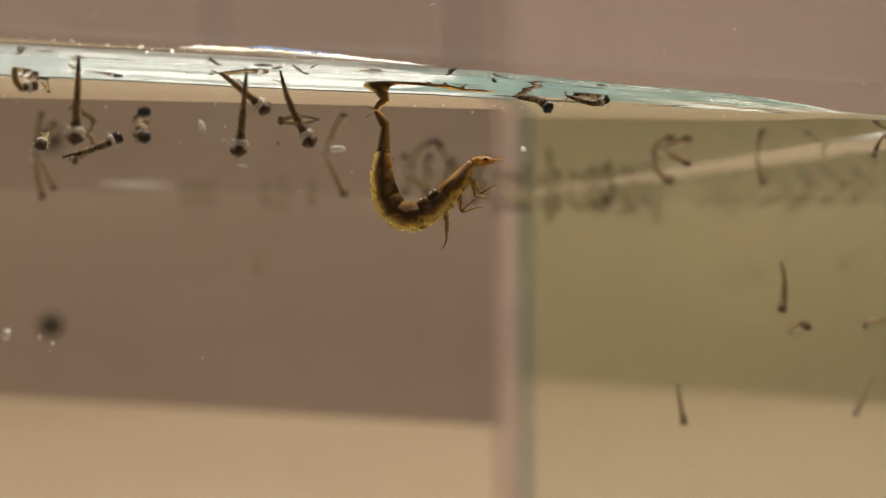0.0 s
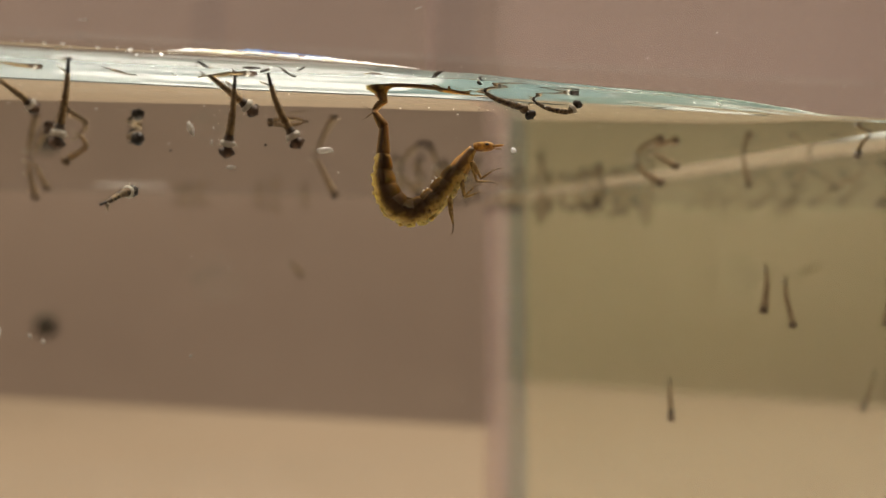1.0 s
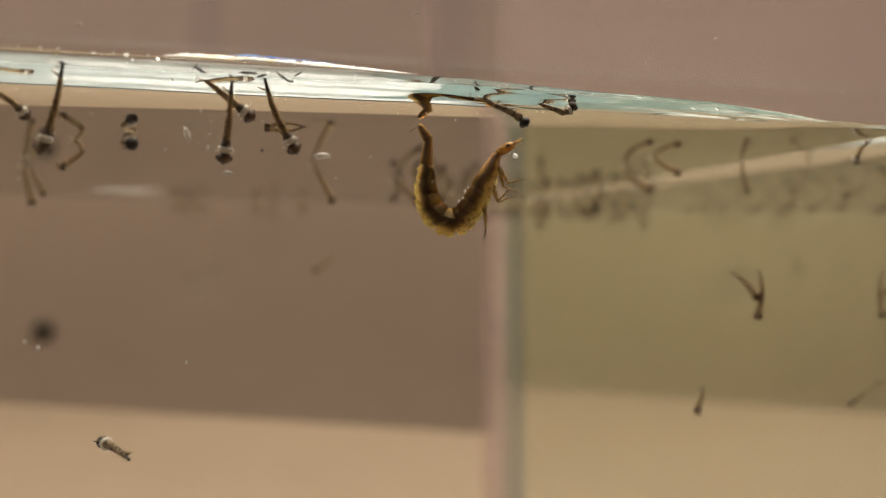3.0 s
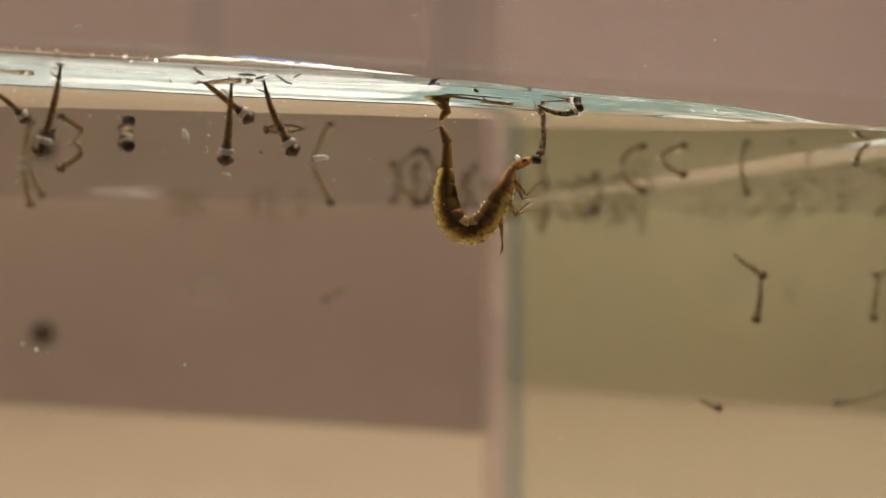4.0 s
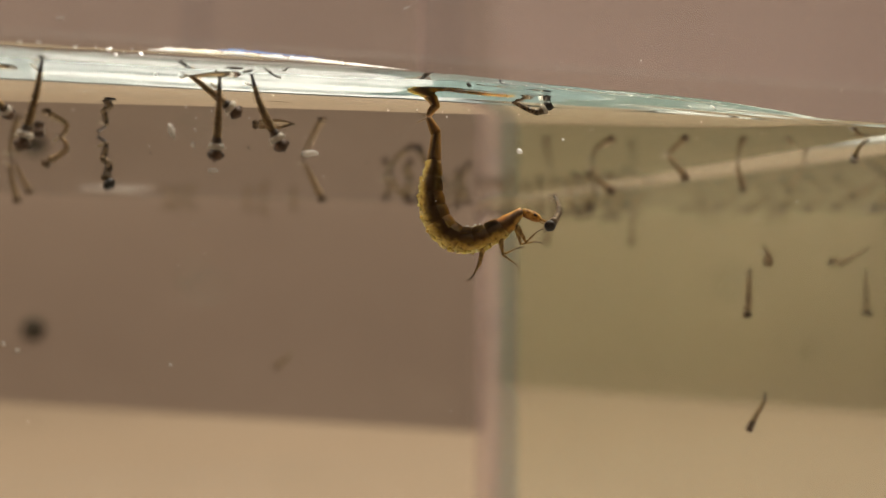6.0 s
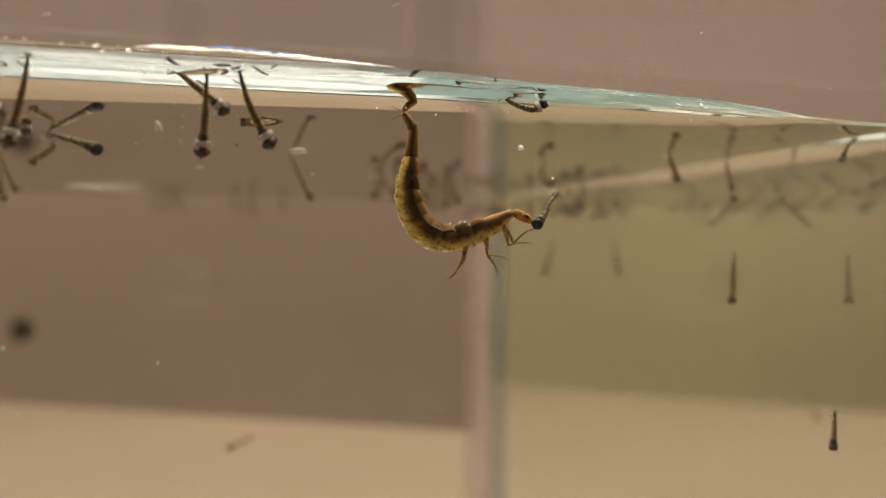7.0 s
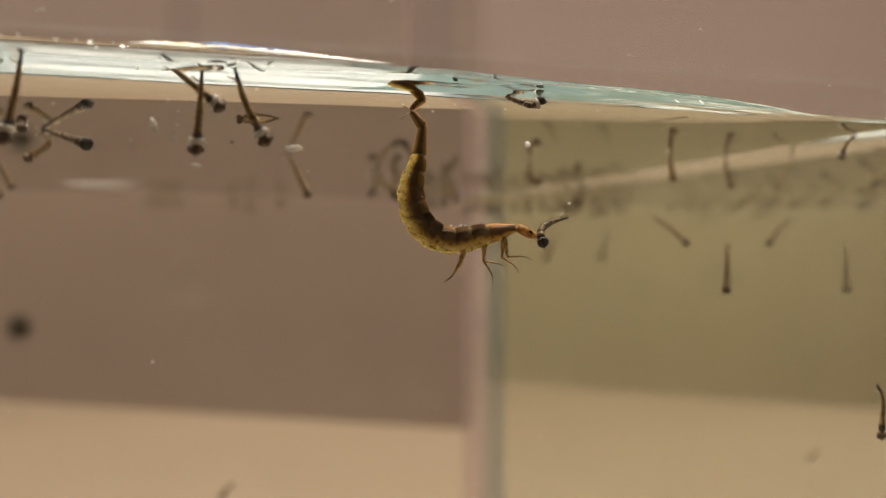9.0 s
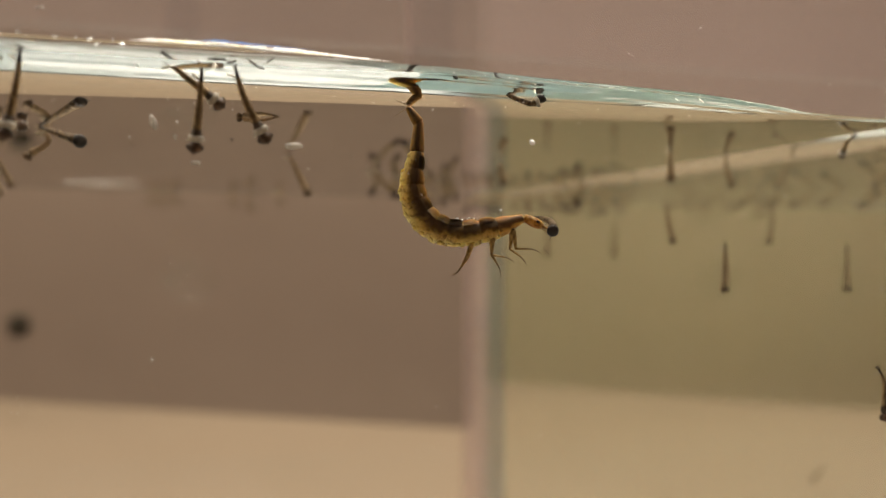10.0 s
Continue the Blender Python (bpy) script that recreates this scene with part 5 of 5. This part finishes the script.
        (2.25, [(-27.52, 69.36), (-27.34, 68.67), (-26.77, 68.62), (-26.76, 69.47), (-27.56, 70.28), (-28.43, 71.02)]),
        (2.3, [(-26.38, 68.49), (-26.57, 68.17), (-26.50, 68.27), (-26.80, 68.97), (-27.62, 69.67), (-28.49, 70.33)]),
        (2.35, [(-25.23, 67.62), (-25.79, 67.67), (-26.22, 67.91), (-26.83, 68.47), (-27.69, 69.05), (-28.55, 69.65)]),
        (2.4, [(-24.09, 66.75), (-25.01, 67.17), (-25.94, 67.56), (-26.86, 67.96), (-27.76, 68.43), (-28.61, 68.96)]),
        (2.433, [(-24.07, 66.23), (-24.91, 66.85), (-25.80, 67.38), (-26.78, 67.82), (-27.76, 68.26), (-28.71, 68.72)]),
        (2.467, [(-24.06, 65.72), (-24.81, 66.52), (-25.66, 67.20), (-26.69, 67.67), (-27.75, 68.08), (-28.80, 68.49)]),
        (2.5, [(-24.04, 65.20), (-24.70, 66.20), (-25.52, 67.02), (-26.61, 67.53), (-27.75, 67.91), (-28.90, 68.25)]),
        (2.533, [(-24.95, 65.19), (-25.49, 66.04), (-26.14, 66.76), (-26.99, 67.25), (-27.90, 67.65), (-28.82, 68.01)]),
        (2.567, [(-25.87, 65.19), (-26.27, 65.88), (-26.76, 66.49), (-27.38, 66.98), (-28.04, 67.39), (-28.73, 67.78)]),
        (2.6, [(-26.78, 65.18), (-27.06, 65.72), (-27.38, 66.23), (-27.76, 66.70), (-28.19, 67.13), (-28.65, 67.54)]),
        (2.633, [(-26.97, 64.94), (-27.19, 65.46), (-27.46, 65.96), (-27.79, 66.42), (-28.17, 66.84), (-28.57, 67.25)]),
        (2.667, [(-27.17, 64.70), (-27.33, 65.21), (-27.54, 65.68), (-27.81, 66.14), (-28.14, 66.56), (-28.49, 66.97)]),
        (2.7, [(-27.36, 64.46), (-27.46, 64.95), (-27.62, 65.41), (-27.84, 65.86), (-28.12, 66.27), (-28.41, 66.68)]),
        (3.3, [(-26.08, 60.32), (-27.36, 60.82), (-28.64, 61.33), (-30.16, 61.58)]),
        (3.8, [(-25.97, 55.38), (-27.25, 55.89), (-28.52, 56.14), (-30.04, 56.39)]),
        (10, [(-21.94, 51.62), (-23.16, 52.11), (-24.38, 52.36), (-25.85, 52.60)]),
    ])
    swim(edge_larva, 88.2, [
        (0, [(-34.66, 97.21), (-35.40, 95.80), (-34.92, 94.40), (-33.62, 94.64)], 88.2),
        (0.3, [(-35.35, 96.11), (-34.87, 94.69), (-34.17, 93.67), (-33.13, 93.20)], 88.2),
        (0.6, [(-35.33, 95.46), (-34.38, 94.37), (-33.35, 93.44), (-32.31, 92.59)], 88.2),
        (1, [(-36.59, 95.75), (-35.40, 94.80), (-33.98, 93.76), (-32.73, 92.62)], 88.2),
        (2.5, [(-36.95, 95.54), (-35.76, 94.60), (-34.35, 93.66), (-33.16, 92.48)], 88.2),
        (4.5, [(-36.55, 95.69), (-35.62, 94.76), (-34.20, 93.58), (-33.02, 92.28)], 88.2),
        (5.5, [(-36.36, 95.01), (-35.42, 94.32), (-34.04, 93.40), (-33.06, 92.16)], 88.2),
        (7, [(-36.00, 94.95), (-35.09, 94.27), (-33.73, 93.37), (-32.58, 92.23)], 88.2),
        (10, [(-35.84, 94.88), (-34.94, 94.21), (-33.59, 93.32), (-32.45, 92.20)], 88.2),
    ])
    swim(twin_larva, 146.0, [
        (0, [(44.43, 79.91), (44.80, 78.07), (44.79, 75.46), (44.40, 73.39)], 140.5),
        (1, [(44.58, 79.79), (44.80, 77.75), (44.56, 75.48), (44.18, 73.23)], 141.3),
        (2.5, [(44.18, 79.83), (44.72, 77.93), (44.55, 75.65), (44.08, 73.22)], 142.5),
        (4.5, [(44.50, 79.36), (44.50, 77.46), (44.33, 75.18), (43.86, 72.99)], 143),
        (5.5, [(44.34, 79.51), (44.33, 77.61), (44.32, 75.33), (43.94, 72.92)], 144),
        (7, [(44.03, 81.83), (43.88, 79.91), (43.80, 77.60), (43.64, 75.07)], 146),
        (10, [(43.13, 82.95), (43.14, 81.04), (43.13, 78.73), (42.98, 76.19)], 146.5),
    ])
    swim(wriggling_larva, 156.0, [
        (0, [(45.52, 70.68), (46.12, 71.79), (47.00, 72.16), (47.74, 71.42)], 140),
        (0.15, [(45.85, 72.53), (46.44, 72.33), (47.29, 71.94), (48.18, 71.54)], 140),
        (0.3, [(46.18, 74.40), (46.69, 72.91), (47.43, 71.80), (48.39, 71.80)], 140),
        (0.6, [(46.40, 77.02), (46.91, 75.16), (47.43, 73.30), (48.02, 71.81)], 140),
        (1, [(46.94, 78.15), (46.78, 76.28), (47.37, 73.66), (47.89, 71.27)], 140),
        (1.5, [(46.81, 78.25), (46.65, 76.38), (46.94, 73.77), (47.53, 71.53)], 140),
        (1.65, [(44.97, 77.74), (45.30, 75.85), (46.23, 74.71), (46.75, 74.50)], 140),
        (1.73, [(44.06, 77.49), (44.62, 75.58), (45.88, 75.18), (46.37, 75.98)], 140),
        (1.8, [(43.14, 77.22), (43.88, 75.36), (45.37, 75.73), (45.75, 77.60)], 140),
        (2.1, [(40.19, 74.36), (42.06, 74.74), (43.56, 76.23), (44.31, 77.72)], 140),
        (2.5, [(37.45, 78.85), (38.72, 77.95), (40.21, 77.58), (41.70, 77.21)], 140),
        (2.7, [(39.11, 78.77), (40.60, 78.02), (41.71, 76.54), (42.46, 75.42)], 140),
        (3.8, [(40.32, 82.12), (41.81, 81.00), (43.30, 79.89), (44.42, 79.14)], 140),
        (4.5, [(41.59, 81.96), (42.33, 80.85), (43.45, 80.26), (44.34, 79.37)], 140),
        (4.75, [(44.19, 81.77), (44.41, 80.64), (44.45, 80.14), (44.37, 79.30)], 140),
        (5, [(46.78, 81.59), (46.40, 80.48), (45.29, 80.11), (44.18, 79.37)], 140),
        (5.5, [(46.24, 81.22), (46.38, 79.90), (45.49, 79.01), (44.39, 79.01)], 140),
        (6.8, [(43.60, 86.43), (45.37, 87.00), (47.07, 87.57)], 152),
        (7, [(42.62, 85.92), (44.64, 88.02), (46.18, 90.13)], 152.7),
        (7.5, [(41.88, 86.18), (43.85, 88.23), (45.48, 89.86)], 154.5),
        (8, [(41.21, 86.13), (42.96, 86.64), (44.72, 86.98)], 158),
        (8.25, [(38.84, 85.73), (41.20, 86.24), (43.47, 86.25)], 159.2),
        (8.5, [(36.98, 84.31), (40.11, 84.74), (43.24, 85.34)], 160.5),
        (8.75, [(36.46, 85.87), (39.43, 85.21), (42.49, 84.21)], 160.8),
        (9, [(36.39, 87.20), (39.37, 85.27), (41.83, 83.00)], 161.2),
        (9.5, [(38.13, 88.51), (39.33, 85.88), (40.10, 82.66)], 161.8),
        (10, [(38.56, 89.38), (39.08, 86.23), (39.85, 83.17)], 162.5),
    ])
    swim(bottom_larva, 150.0, [
        (0, [(33.77, 62.44), (34.02, 60.41), (34.34, 58.38), (34.73, 56.60)], 154),
        (1, [(33.79, 63.51), (33.80, 61.50), (33.95, 59.50), (34.02, 57.49)], 151),
        (1.25, [(33.19, 60.97), (33.82, 59.84), (34.54, 58.73), (35.22, 57.70)], 150.9),
        (1.5, [(33.70, 61.26), (34.99, 61.02), (36.27, 60.62), (37.71, 60.06)], 150.8),
        (1.8, [(37.10, 61.56), (36.78, 61.24), (36.30, 60.76), (35.82, 60.28)], 150.6),
        (1.95, [(38.72, 61.94), (37.60, 61.62), (36.32, 60.98), (35.03, 60.34)], 150.5),
        (2.1, [(38.75, 62.42), (37.63, 61.86), (36.35, 61.06), (35.15, 60.27)], 149.9),
        (2.5, [(37.94, 64.36), (37.39, 62.57), (36.12, 61.24), (35.18, 59.67)], 147.5),
        (3.15, [(37.71, 63.15), (37.87, 62.03), (37.74, 61.23), (37.82, 60.27)], 147.2),
        (3.8, [(37.51, 61.92), (38.30, 61.53), (39.24, 61.30), (40.25, 61.00)], 147),
        (4.5, [(38.47, 62.99), (38.62, 61.83), (39.08, 61.05), (40.17, 60.82)], 147),
        (4.75, [(37.90, 61.29), (38.79, 60.80), (39.83, 60.39), (41.39, 60.33)], 147),
        (5, [(37.32, 59.58), (38.88, 59.82), (40.43, 59.82), (42.37, 59.97)], 147),
        (5.25, [(40.42, 61.24), (40.92, 60.49), (40.95, 59.70), (41.37, 58.83)], 147),
        (5.5, [(43.49, 62.89), (42.87, 61.21), (41.33, 59.65), (40.15, 57.82)], 147),
        (6.8, [(44.58, 64.52), (44.57, 63.29), (44.57, 62.05), (44.57, 60.51)], 118),
        (7, [(46.86, 64.18), (46.79, 62.94), (46.73, 61.71), (46.66, 60.16)], 118),
        (7.1, [(47.87, 62.93), (47.56, 62.76), (47.09, 62.12), (46.77, 61.02)], 118),
        (7.2, [(48.88, 61.68), (48.25, 62.61), (47.32, 62.61), (46.69, 61.99)], 118),
        (7.5, [(52.66, 61.77), (51.10, 61.77), (49.54, 61.76), (48.29, 61.27)], 118),
        (8, [(53.30, 63.12), (52.36, 62.50), (51.73, 61.88), (50.80, 61.27)], 118),
        (8.5, [(52.84, 66.21), (52.58, 64.98), (52.08, 63.74), (51.46, 62.20)], 118),
        (9, [(51.63, 66.90), (52.25, 65.55), (52.18, 63.39), (52.05, 61.05)], 118),
        (9.5, [(51.73, 68.29), (52.48, 66.75), (52.48, 64.90), (52.29, 63.05)], 118),
        (10, [(51.65, 68.86), (52.39, 67.32), (52.39, 65.17), (52.39, 63.01)], 118),
    ])
    swim(dim_larva, 205.0, [
        (0, [(-35.63, 82.01), (-35.52, 80.93), (-35.62, 79.52), (-35.95, 78.22)]),
        (1, [(-27.97, 80.34), (-27.09, 79.46), (-26.44, 78.59), (-25.45, 77.50)]),
        (1.75, [(-24.14, 82.05), (-24.19, 81.03), (-24.46, 80.02), (-24.79, 78.74)]),
        (2.5, [(-20.39, 84.01), (-21.47, 82.92), (-22.77, 81.83), (-24.51, 80.41)]),
        (4.5, [(-16.31, 74.56), (-17.39, 73.80), (-18.69, 72.94), (-20.42, 72.18)]),
        (5.5, [(-21.27, 70.41), (-22.13, 69.87), (-22.88, 68.79), (-23.95, 67.93)]),
        (6.8, [(-29.33, 50.18), (-30.92, 49.33), (-32.51, 48.26), (-34.42, 47.19)]),
        (7.5, [(-31.09, 43.04), (-31.95, 44.32), (-33.54, 44.64), (-35.14, 44.32)]),
        (8, [(-30.75, 41.41), (-32.34, 40.56), (-33.93, 39.50), (-35.19, 38.44)]),
        (9, [(-33.12, 38.11), (-34.18, 37.90), (-34.92, 37.26), (-35.44, 35.99)]),
        (10, [(-34.57, 34.73), (-35.09, 33.67), (-35.61, 32.61), (-36.13, 31.02)]),
    ])
    swim(rising_larva, 210.0, [
        (0, [(21.20, 94.85), (21.20, 92.62), (21.20, 90.40), (20.97, 88.18)]),
        (5.5, [(22.85, 94.05), (22.85, 91.83), (22.85, 89.07), (22.63, 87.41)]),
        (6.8, [(27.52, 85.33), (26.97, 83.12), (26.09, 80.90), (25.32, 78.69)]),
        (7.5, [(26.36, 85.07), (26.36, 82.87), (26.59, 80.66), (26.59, 77.90)]),
        (9, [(28.26, 86.46), (27.71, 84.80), (27.16, 83.15), (26.06, 80.94)]),
        (10, [(26.39, 88.53), (26.39, 86.33), (26.62, 84.12), (26.41, 81.37)]),
    ])
    swim(shifting_larva, 155.0, [
        (0, [(30.41, 95.47), (30.81, 93.42), (33.27, 91.62)]),
        (1.5, [(29.53, 95.42), (30.36, 93.35), (33.66, 91.45)]),
        (2.5, [(28.71, 95.65), (29.70, 93.25), (33.00, 91.36)]),
        (4.5, [(27.81, 95.55), (28.63, 93.24), (31.35, 91.60)]),
        (5.5, [(26.81, 95.32), (27.79, 92.87), (30.49, 90.75)]),
        (7, [(19.01, 94.69), (18.69, 93.39), (20.08, 92.01)]),
        (8, [(17.81, 94.63), (17.81, 93.17), (19.20, 91.79)]),
        (9, [(17.27, 94.63), (17.27, 93.25), (18.33, 91.87)]),
        (10, [(13.29, 94.53), (13.14, 93.07), (13.63, 91.70)]),
    ])
    swim(bowed_larva, 143.0, [
        (0, [(29.34, 95.26), (30.32, 94.50), (32.97, 93.14)]),
        (1.5, [(29.48, 95.15), (30.63, 94.39), (33.30, 93.01)]),
        (2.5, [(29.48, 95.59), (30.78, 94.52), (33.60, 92.92)]),
        (4.5, [(31.47, 95.59), (32.61, 94.07), (34.96, 92.78)]),
        (5.5, [(31.84, 95.67), (32.90, 94.31), (35.16, 92.28)]),
        (7, [(34.07, 95.45), (34.83, 93.80), (35.44, 91.69)]),
        (8.5, [(34.79, 95.63), (34.86, 93.53), (35.32, 91.43)]),
        (10, [(34.79, 95.42), (34.80, 93.32), (34.80, 91.22)]),
    ])
    swim(turning_larva, 124.0, [
        (0, [(-35.63, 95.02), (-34.31, 94.96), (-35.69, 94.76), (-34.38, 94.56), (-35.03, 94.43)]),
        (0.5, [(-35.31, 95.02), (-34.00, 94.96), (-35.38, 94.76), (-34.06, 94.56), (-34.72, 94.43)]),
        (2.5, [(-35.52, 95.02), (-34.20, 94.96), (-35.59, 94.75), (-34.27, 94.56), (-34.93, 94.42)]),
        (4, [(-35.87, 95.02), (-34.55, 94.96), (-35.93, 94.75), (-34.61, 94.56), (-35.27, 94.42)]),
        (5, [(-36.10, 95.02), (-34.80, 94.96), (-36.17, 94.76), (-34.86, 94.57), (-35.51, 94.44)]),
        (5.5, [(-36.28, 95.02), (-34.98, 94.96), (-36.34, 94.76), (-35.04, 94.57), (-35.69, 94.44)]),
        (5.75, [(-36.50, 94.96), (-35.40, 94.40), (-36.40, 93.75), (-35.25, 93.10), (-36.05, 92.40), (-35.50, 91.75)]),
        (6, [(-36.90, 94.90), (-35.75, 93.94), (-36.50, 92.64), (-35.44, 91.58), (-36.19, 90.28), (-35.23, 89.13)]),
        (6.5, [(-39.20, 94.95), (-37.75, 94.56), (-36.69, 93.50), (-35.33, 92.87), (-34.27, 91.81), (-32.86, 91.29)]),
        (7, [(-40.77, 94.88), (-37.93, 94.14), (-35.22, 93.08)]),
        (8.5, [(-40.96, 95.02), (-38.32, 94.28), (-35.62, 93.28)]),
        (10, [(-41.43, 95.07), (-39.05, 94.33), (-36.54, 93.41)]),
    ], away=-1.0)
    swim(resting_larva, 126.0, [
        (0, [(-39.15, 92.98), (-39.48, 92.30), (-40.04, 91.52)], 106),
        (0.3, [(-40.61, 95.21), (-40.84, 94.67), (-41.19, 94.14)], 112),
        (0.6, [(-45.44, 96.77), (-45.57, 96.23), (-45.70, 95.69)], 126),
        (4.5, [(-44.59, 96.67), (-44.65, 96.13), (-44.72, 95.60)], 126),
        (10, [(-44.18, 96.35), (-44.17, 95.90), (-44.23, 95.44)], 126),
    ], away=-1.0)
    walk(clinging_bubble, [
        (0, pose(0.00550, 0.10400, 0.09749)),
        (0.5, pose(0.00524, 0.10400, 0.09759)),
        (1, pose(0.00513, 0.10400, 0.09741)),
        (2.5, pose(0.00498, 0.10400, 0.09726)),
        (3.3, pose(0.00572, 0.10400, 0.09634)),
        (3.8, pose(0.00776, 0.10400, 0.09535)),
        (4.1, pose(0.01160, 0.10400, 0.09504)),
        (4.5, pose(0.01275, 0.10400, 0.09213)),
        (5, pose(0.01609, 0.10400, 0.08874)),
        (5.5, pose(0.01404, 0.10400, 0.09443)),
        (6.8, pose(0.01397, 0.10400, 0.08844)),
        (7, pose(0.01405, 0.10400, 0.08851)),
        (7.5, pose(0.01385, 0.10400, 0.08925)),
        (8, pose(0.01318, 0.10400, 0.08762)),
        (8.5, pose(0.01358, 0.10400, 0.08675)),
        (9, pose(0.01583, 0.10400, 0.08588)),
        (9.5, pose(0.00939, 0.10400, 0.08505)),
        (10, pose(0.00930, 0.10400, 0.08504)),
    ])
    walk(drifting_bubble, [
        (0, pose(0.00747, 0.09950, 0.09051)),
        (0.5, pose(0.00791, 0.09950, 0.09051)),
        (1, pose(0.00800, 0.09950, 0.09056)),
        (2.5, pose(0.00822, 0.09950, 0.09055)),
        (4.5, pose(0.00876, 0.09950, 0.09065)),
        (5.5, pose(0.00899, 0.09950, 0.09075)),
        (7, pose(0.01057, 0.09950, 0.09093)),
        (8.5, pose(0.01123, 0.09950, 0.09100)),
        (10, pose(0.01182, 0.09950, 0.09103)),
    ])
    crawl([
        (0, 107.6, [(-6.78, 95.24), (-5.81, 93.76), (-6.04, 90.97), (-6.09, 87.60), (-4.78, 84.87), (-2.39, 84.47), (0.62, 86.75), (3.07, 90.00), (5.01, 90.23)], (60, -30, 82, -45, 90, 88)),
        (0.5, 106.7, [(-6.35, 95.24), (-5.33, 93.59), (-5.50, 90.92), (-5.55, 87.62), (-4.07, 85.07), (-1.52, 84.79), (1.32, 87.17), (3.59, 90.76), (5.75, 91.04)], (60, -40, 82, -45, 88, 86)),
        (1, 107.0, [(-5.65, 95.24), (-4.67, 93.86), (-4.73, 91.05), (-4.61, 87.66), (-3.17, 85.26), (-0.88, 85.03), (1.99, 87.96), (4.56, 91.58), (6.57, 91.81)], (60, -35, 80, -45, 90, 75)),
        (1.5, 108.1, [(-4.73, 95.24), (-3.63, 93.91), (-3.80, 90.95), (-3.62, 87.83), (-2.29, 85.40), (-0.09, 85.29), (2.63, 88.12), (5.23, 92.18), (7.25, 92.77)], (60, -20, 78, -40, 85, 75)),
        (2, 108.9, [(-3.53, 95.24), (-2.54, 93.84), (-2.71, 91.05), (-2.48, 87.73), (-1.14, 85.34), (0.73, 85.29), (3.34, 88.32), (5.67, 92.57), (7.70, 93.27)], (62, -10, 76, -45, 85, 75)),
        (2.5, 109.2, [(-2.59, 95.24), (-1.48, 93.72), (-1.76, 90.86), (-1.58, 87.65), (-0.29, 85.32), (1.63, 85.20), (3.96, 88.24), (6.11, 92.34), (7.92, 93.34)], (65, -10, 75, -50, 92, 86)),
        (3.8, 111.5, [(1.45, 94.11), (2.05, 92.62), (1.88, 89.82), (1.82, 86.84), (2.84, 84.46), (5.16, 83.76), (7.41, 86.68), (8.90, 90.55), (10.68, 92.04)], (50, -40, 66, -45, 85, 80)),
        (4.1, 109.7, [(1.51, 95.24), (2.22, 93.37), (2.10, 90.73), (1.99, 87.22), (2.93, 84.47), (5.33, 83.89), (7.66, 86.71), (8.83, 89.87), (10.99, 90.93)], (52, -55, 66, -50, 92, 85)),
        (4.5, 110.8, [(1.59, 95.24), (2.48, 93.59), (2.13, 90.82), (2.07, 87.11), (3.20, 84.17), (5.55, 83.47), (8.19, 85.65), (9.66, 88.01), (11.84, 88.42)], (55, -62, 66, -52, 98, 94)),
        (5, 107.5, [(0.57, 95.24), (1.49, 93.08), (1.32, 90.64), (1.16, 86.84), (2.69, 83.72), (5.24, 82.88), (7.79, 84.87), (9.78, 87.14), (11.76, 87.54)], (58, -50, 70, -30, 92, 90)),
        (5.5, 109.4, [(1.42, 95.24), (2.17, 93.63), (2.01, 90.64), (1.61, 87.30), (2.71, 83.86), (5.30, 82.61), (8.45, 84.17), (10.46, 86.07), (12.47, 85.62)], (60, -45, 78, 10, 100, 105)),
        (7, 107.6, [(-0.34, 95.24), (0.68, 93.45), (0.36, 90.75), (-0.02, 87.09), (1.40, 83.73), (4.21, 82.62), (7.85, 83.76), (10.38, 85.29), (12.64, 84.51)], (60, -45, 86, 55, 108, 118)),
        (7.5, 108.9, [(0.14, 95.24), (1.00, 93.37), (0.50, 90.52), (-0.22, 86.82), (1.10, 83.42), (4.05, 82.41), (7.46, 83.45), (10.01, 84.89), (12.12, 83.93)], (60, -48, 88, 62, 107, 120)),
        (8, 108.5, [(0.09, 95.24), (1.34, 93.55), (1.01, 90.72), (0.40, 87.04), (1.66, 83.66), (4.37, 82.48), (8.04, 83.28), (11.16, 84.26), (13.14, 83.13)], (70, -5, 90, 58, 110, 119)),
        (8.5, 109.1, [(0.29, 95.24), (1.43, 93.83), (1.16, 90.70), (0.32, 87.01), (1.64, 83.45), (4.76, 82.33), (8.45, 83.08), (11.29, 83.66), (13.28, 82.53)], (76, -4, 92, 58, 112, 120)),
        (9, 108.5, [(0.68, 95.24), (1.82, 93.67), (1.49, 90.79), (0.55, 86.90), (1.86, 83.53), (4.79, 82.25), (8.45, 83.00), (11.27, 83.57), (13.36, 82.74)], (80, -2, 93, 58, 113, 119)),
        (9.5, 107.1, [(0.68, 95.24), (1.74, 93.58), (1.53, 90.90), (0.83, 87.11), (2.29, 84.00), (5.30, 82.63), (9.02, 83.26), (11.53, 84.05), (13.94, 82.95)], (82, 0, 94, 58, 113, 118)),
        (10, 107.0, [(0.36, 95.24), (1.48, 93.47), (1.28, 90.80), (0.69, 87.19), (2.09, 84.04), (5.04, 82.78), (8.92, 83.36), (11.42, 84.37), (13.93, 83.56)], (82, 0, 94, 58, 113, 118)),
    ])


motions()
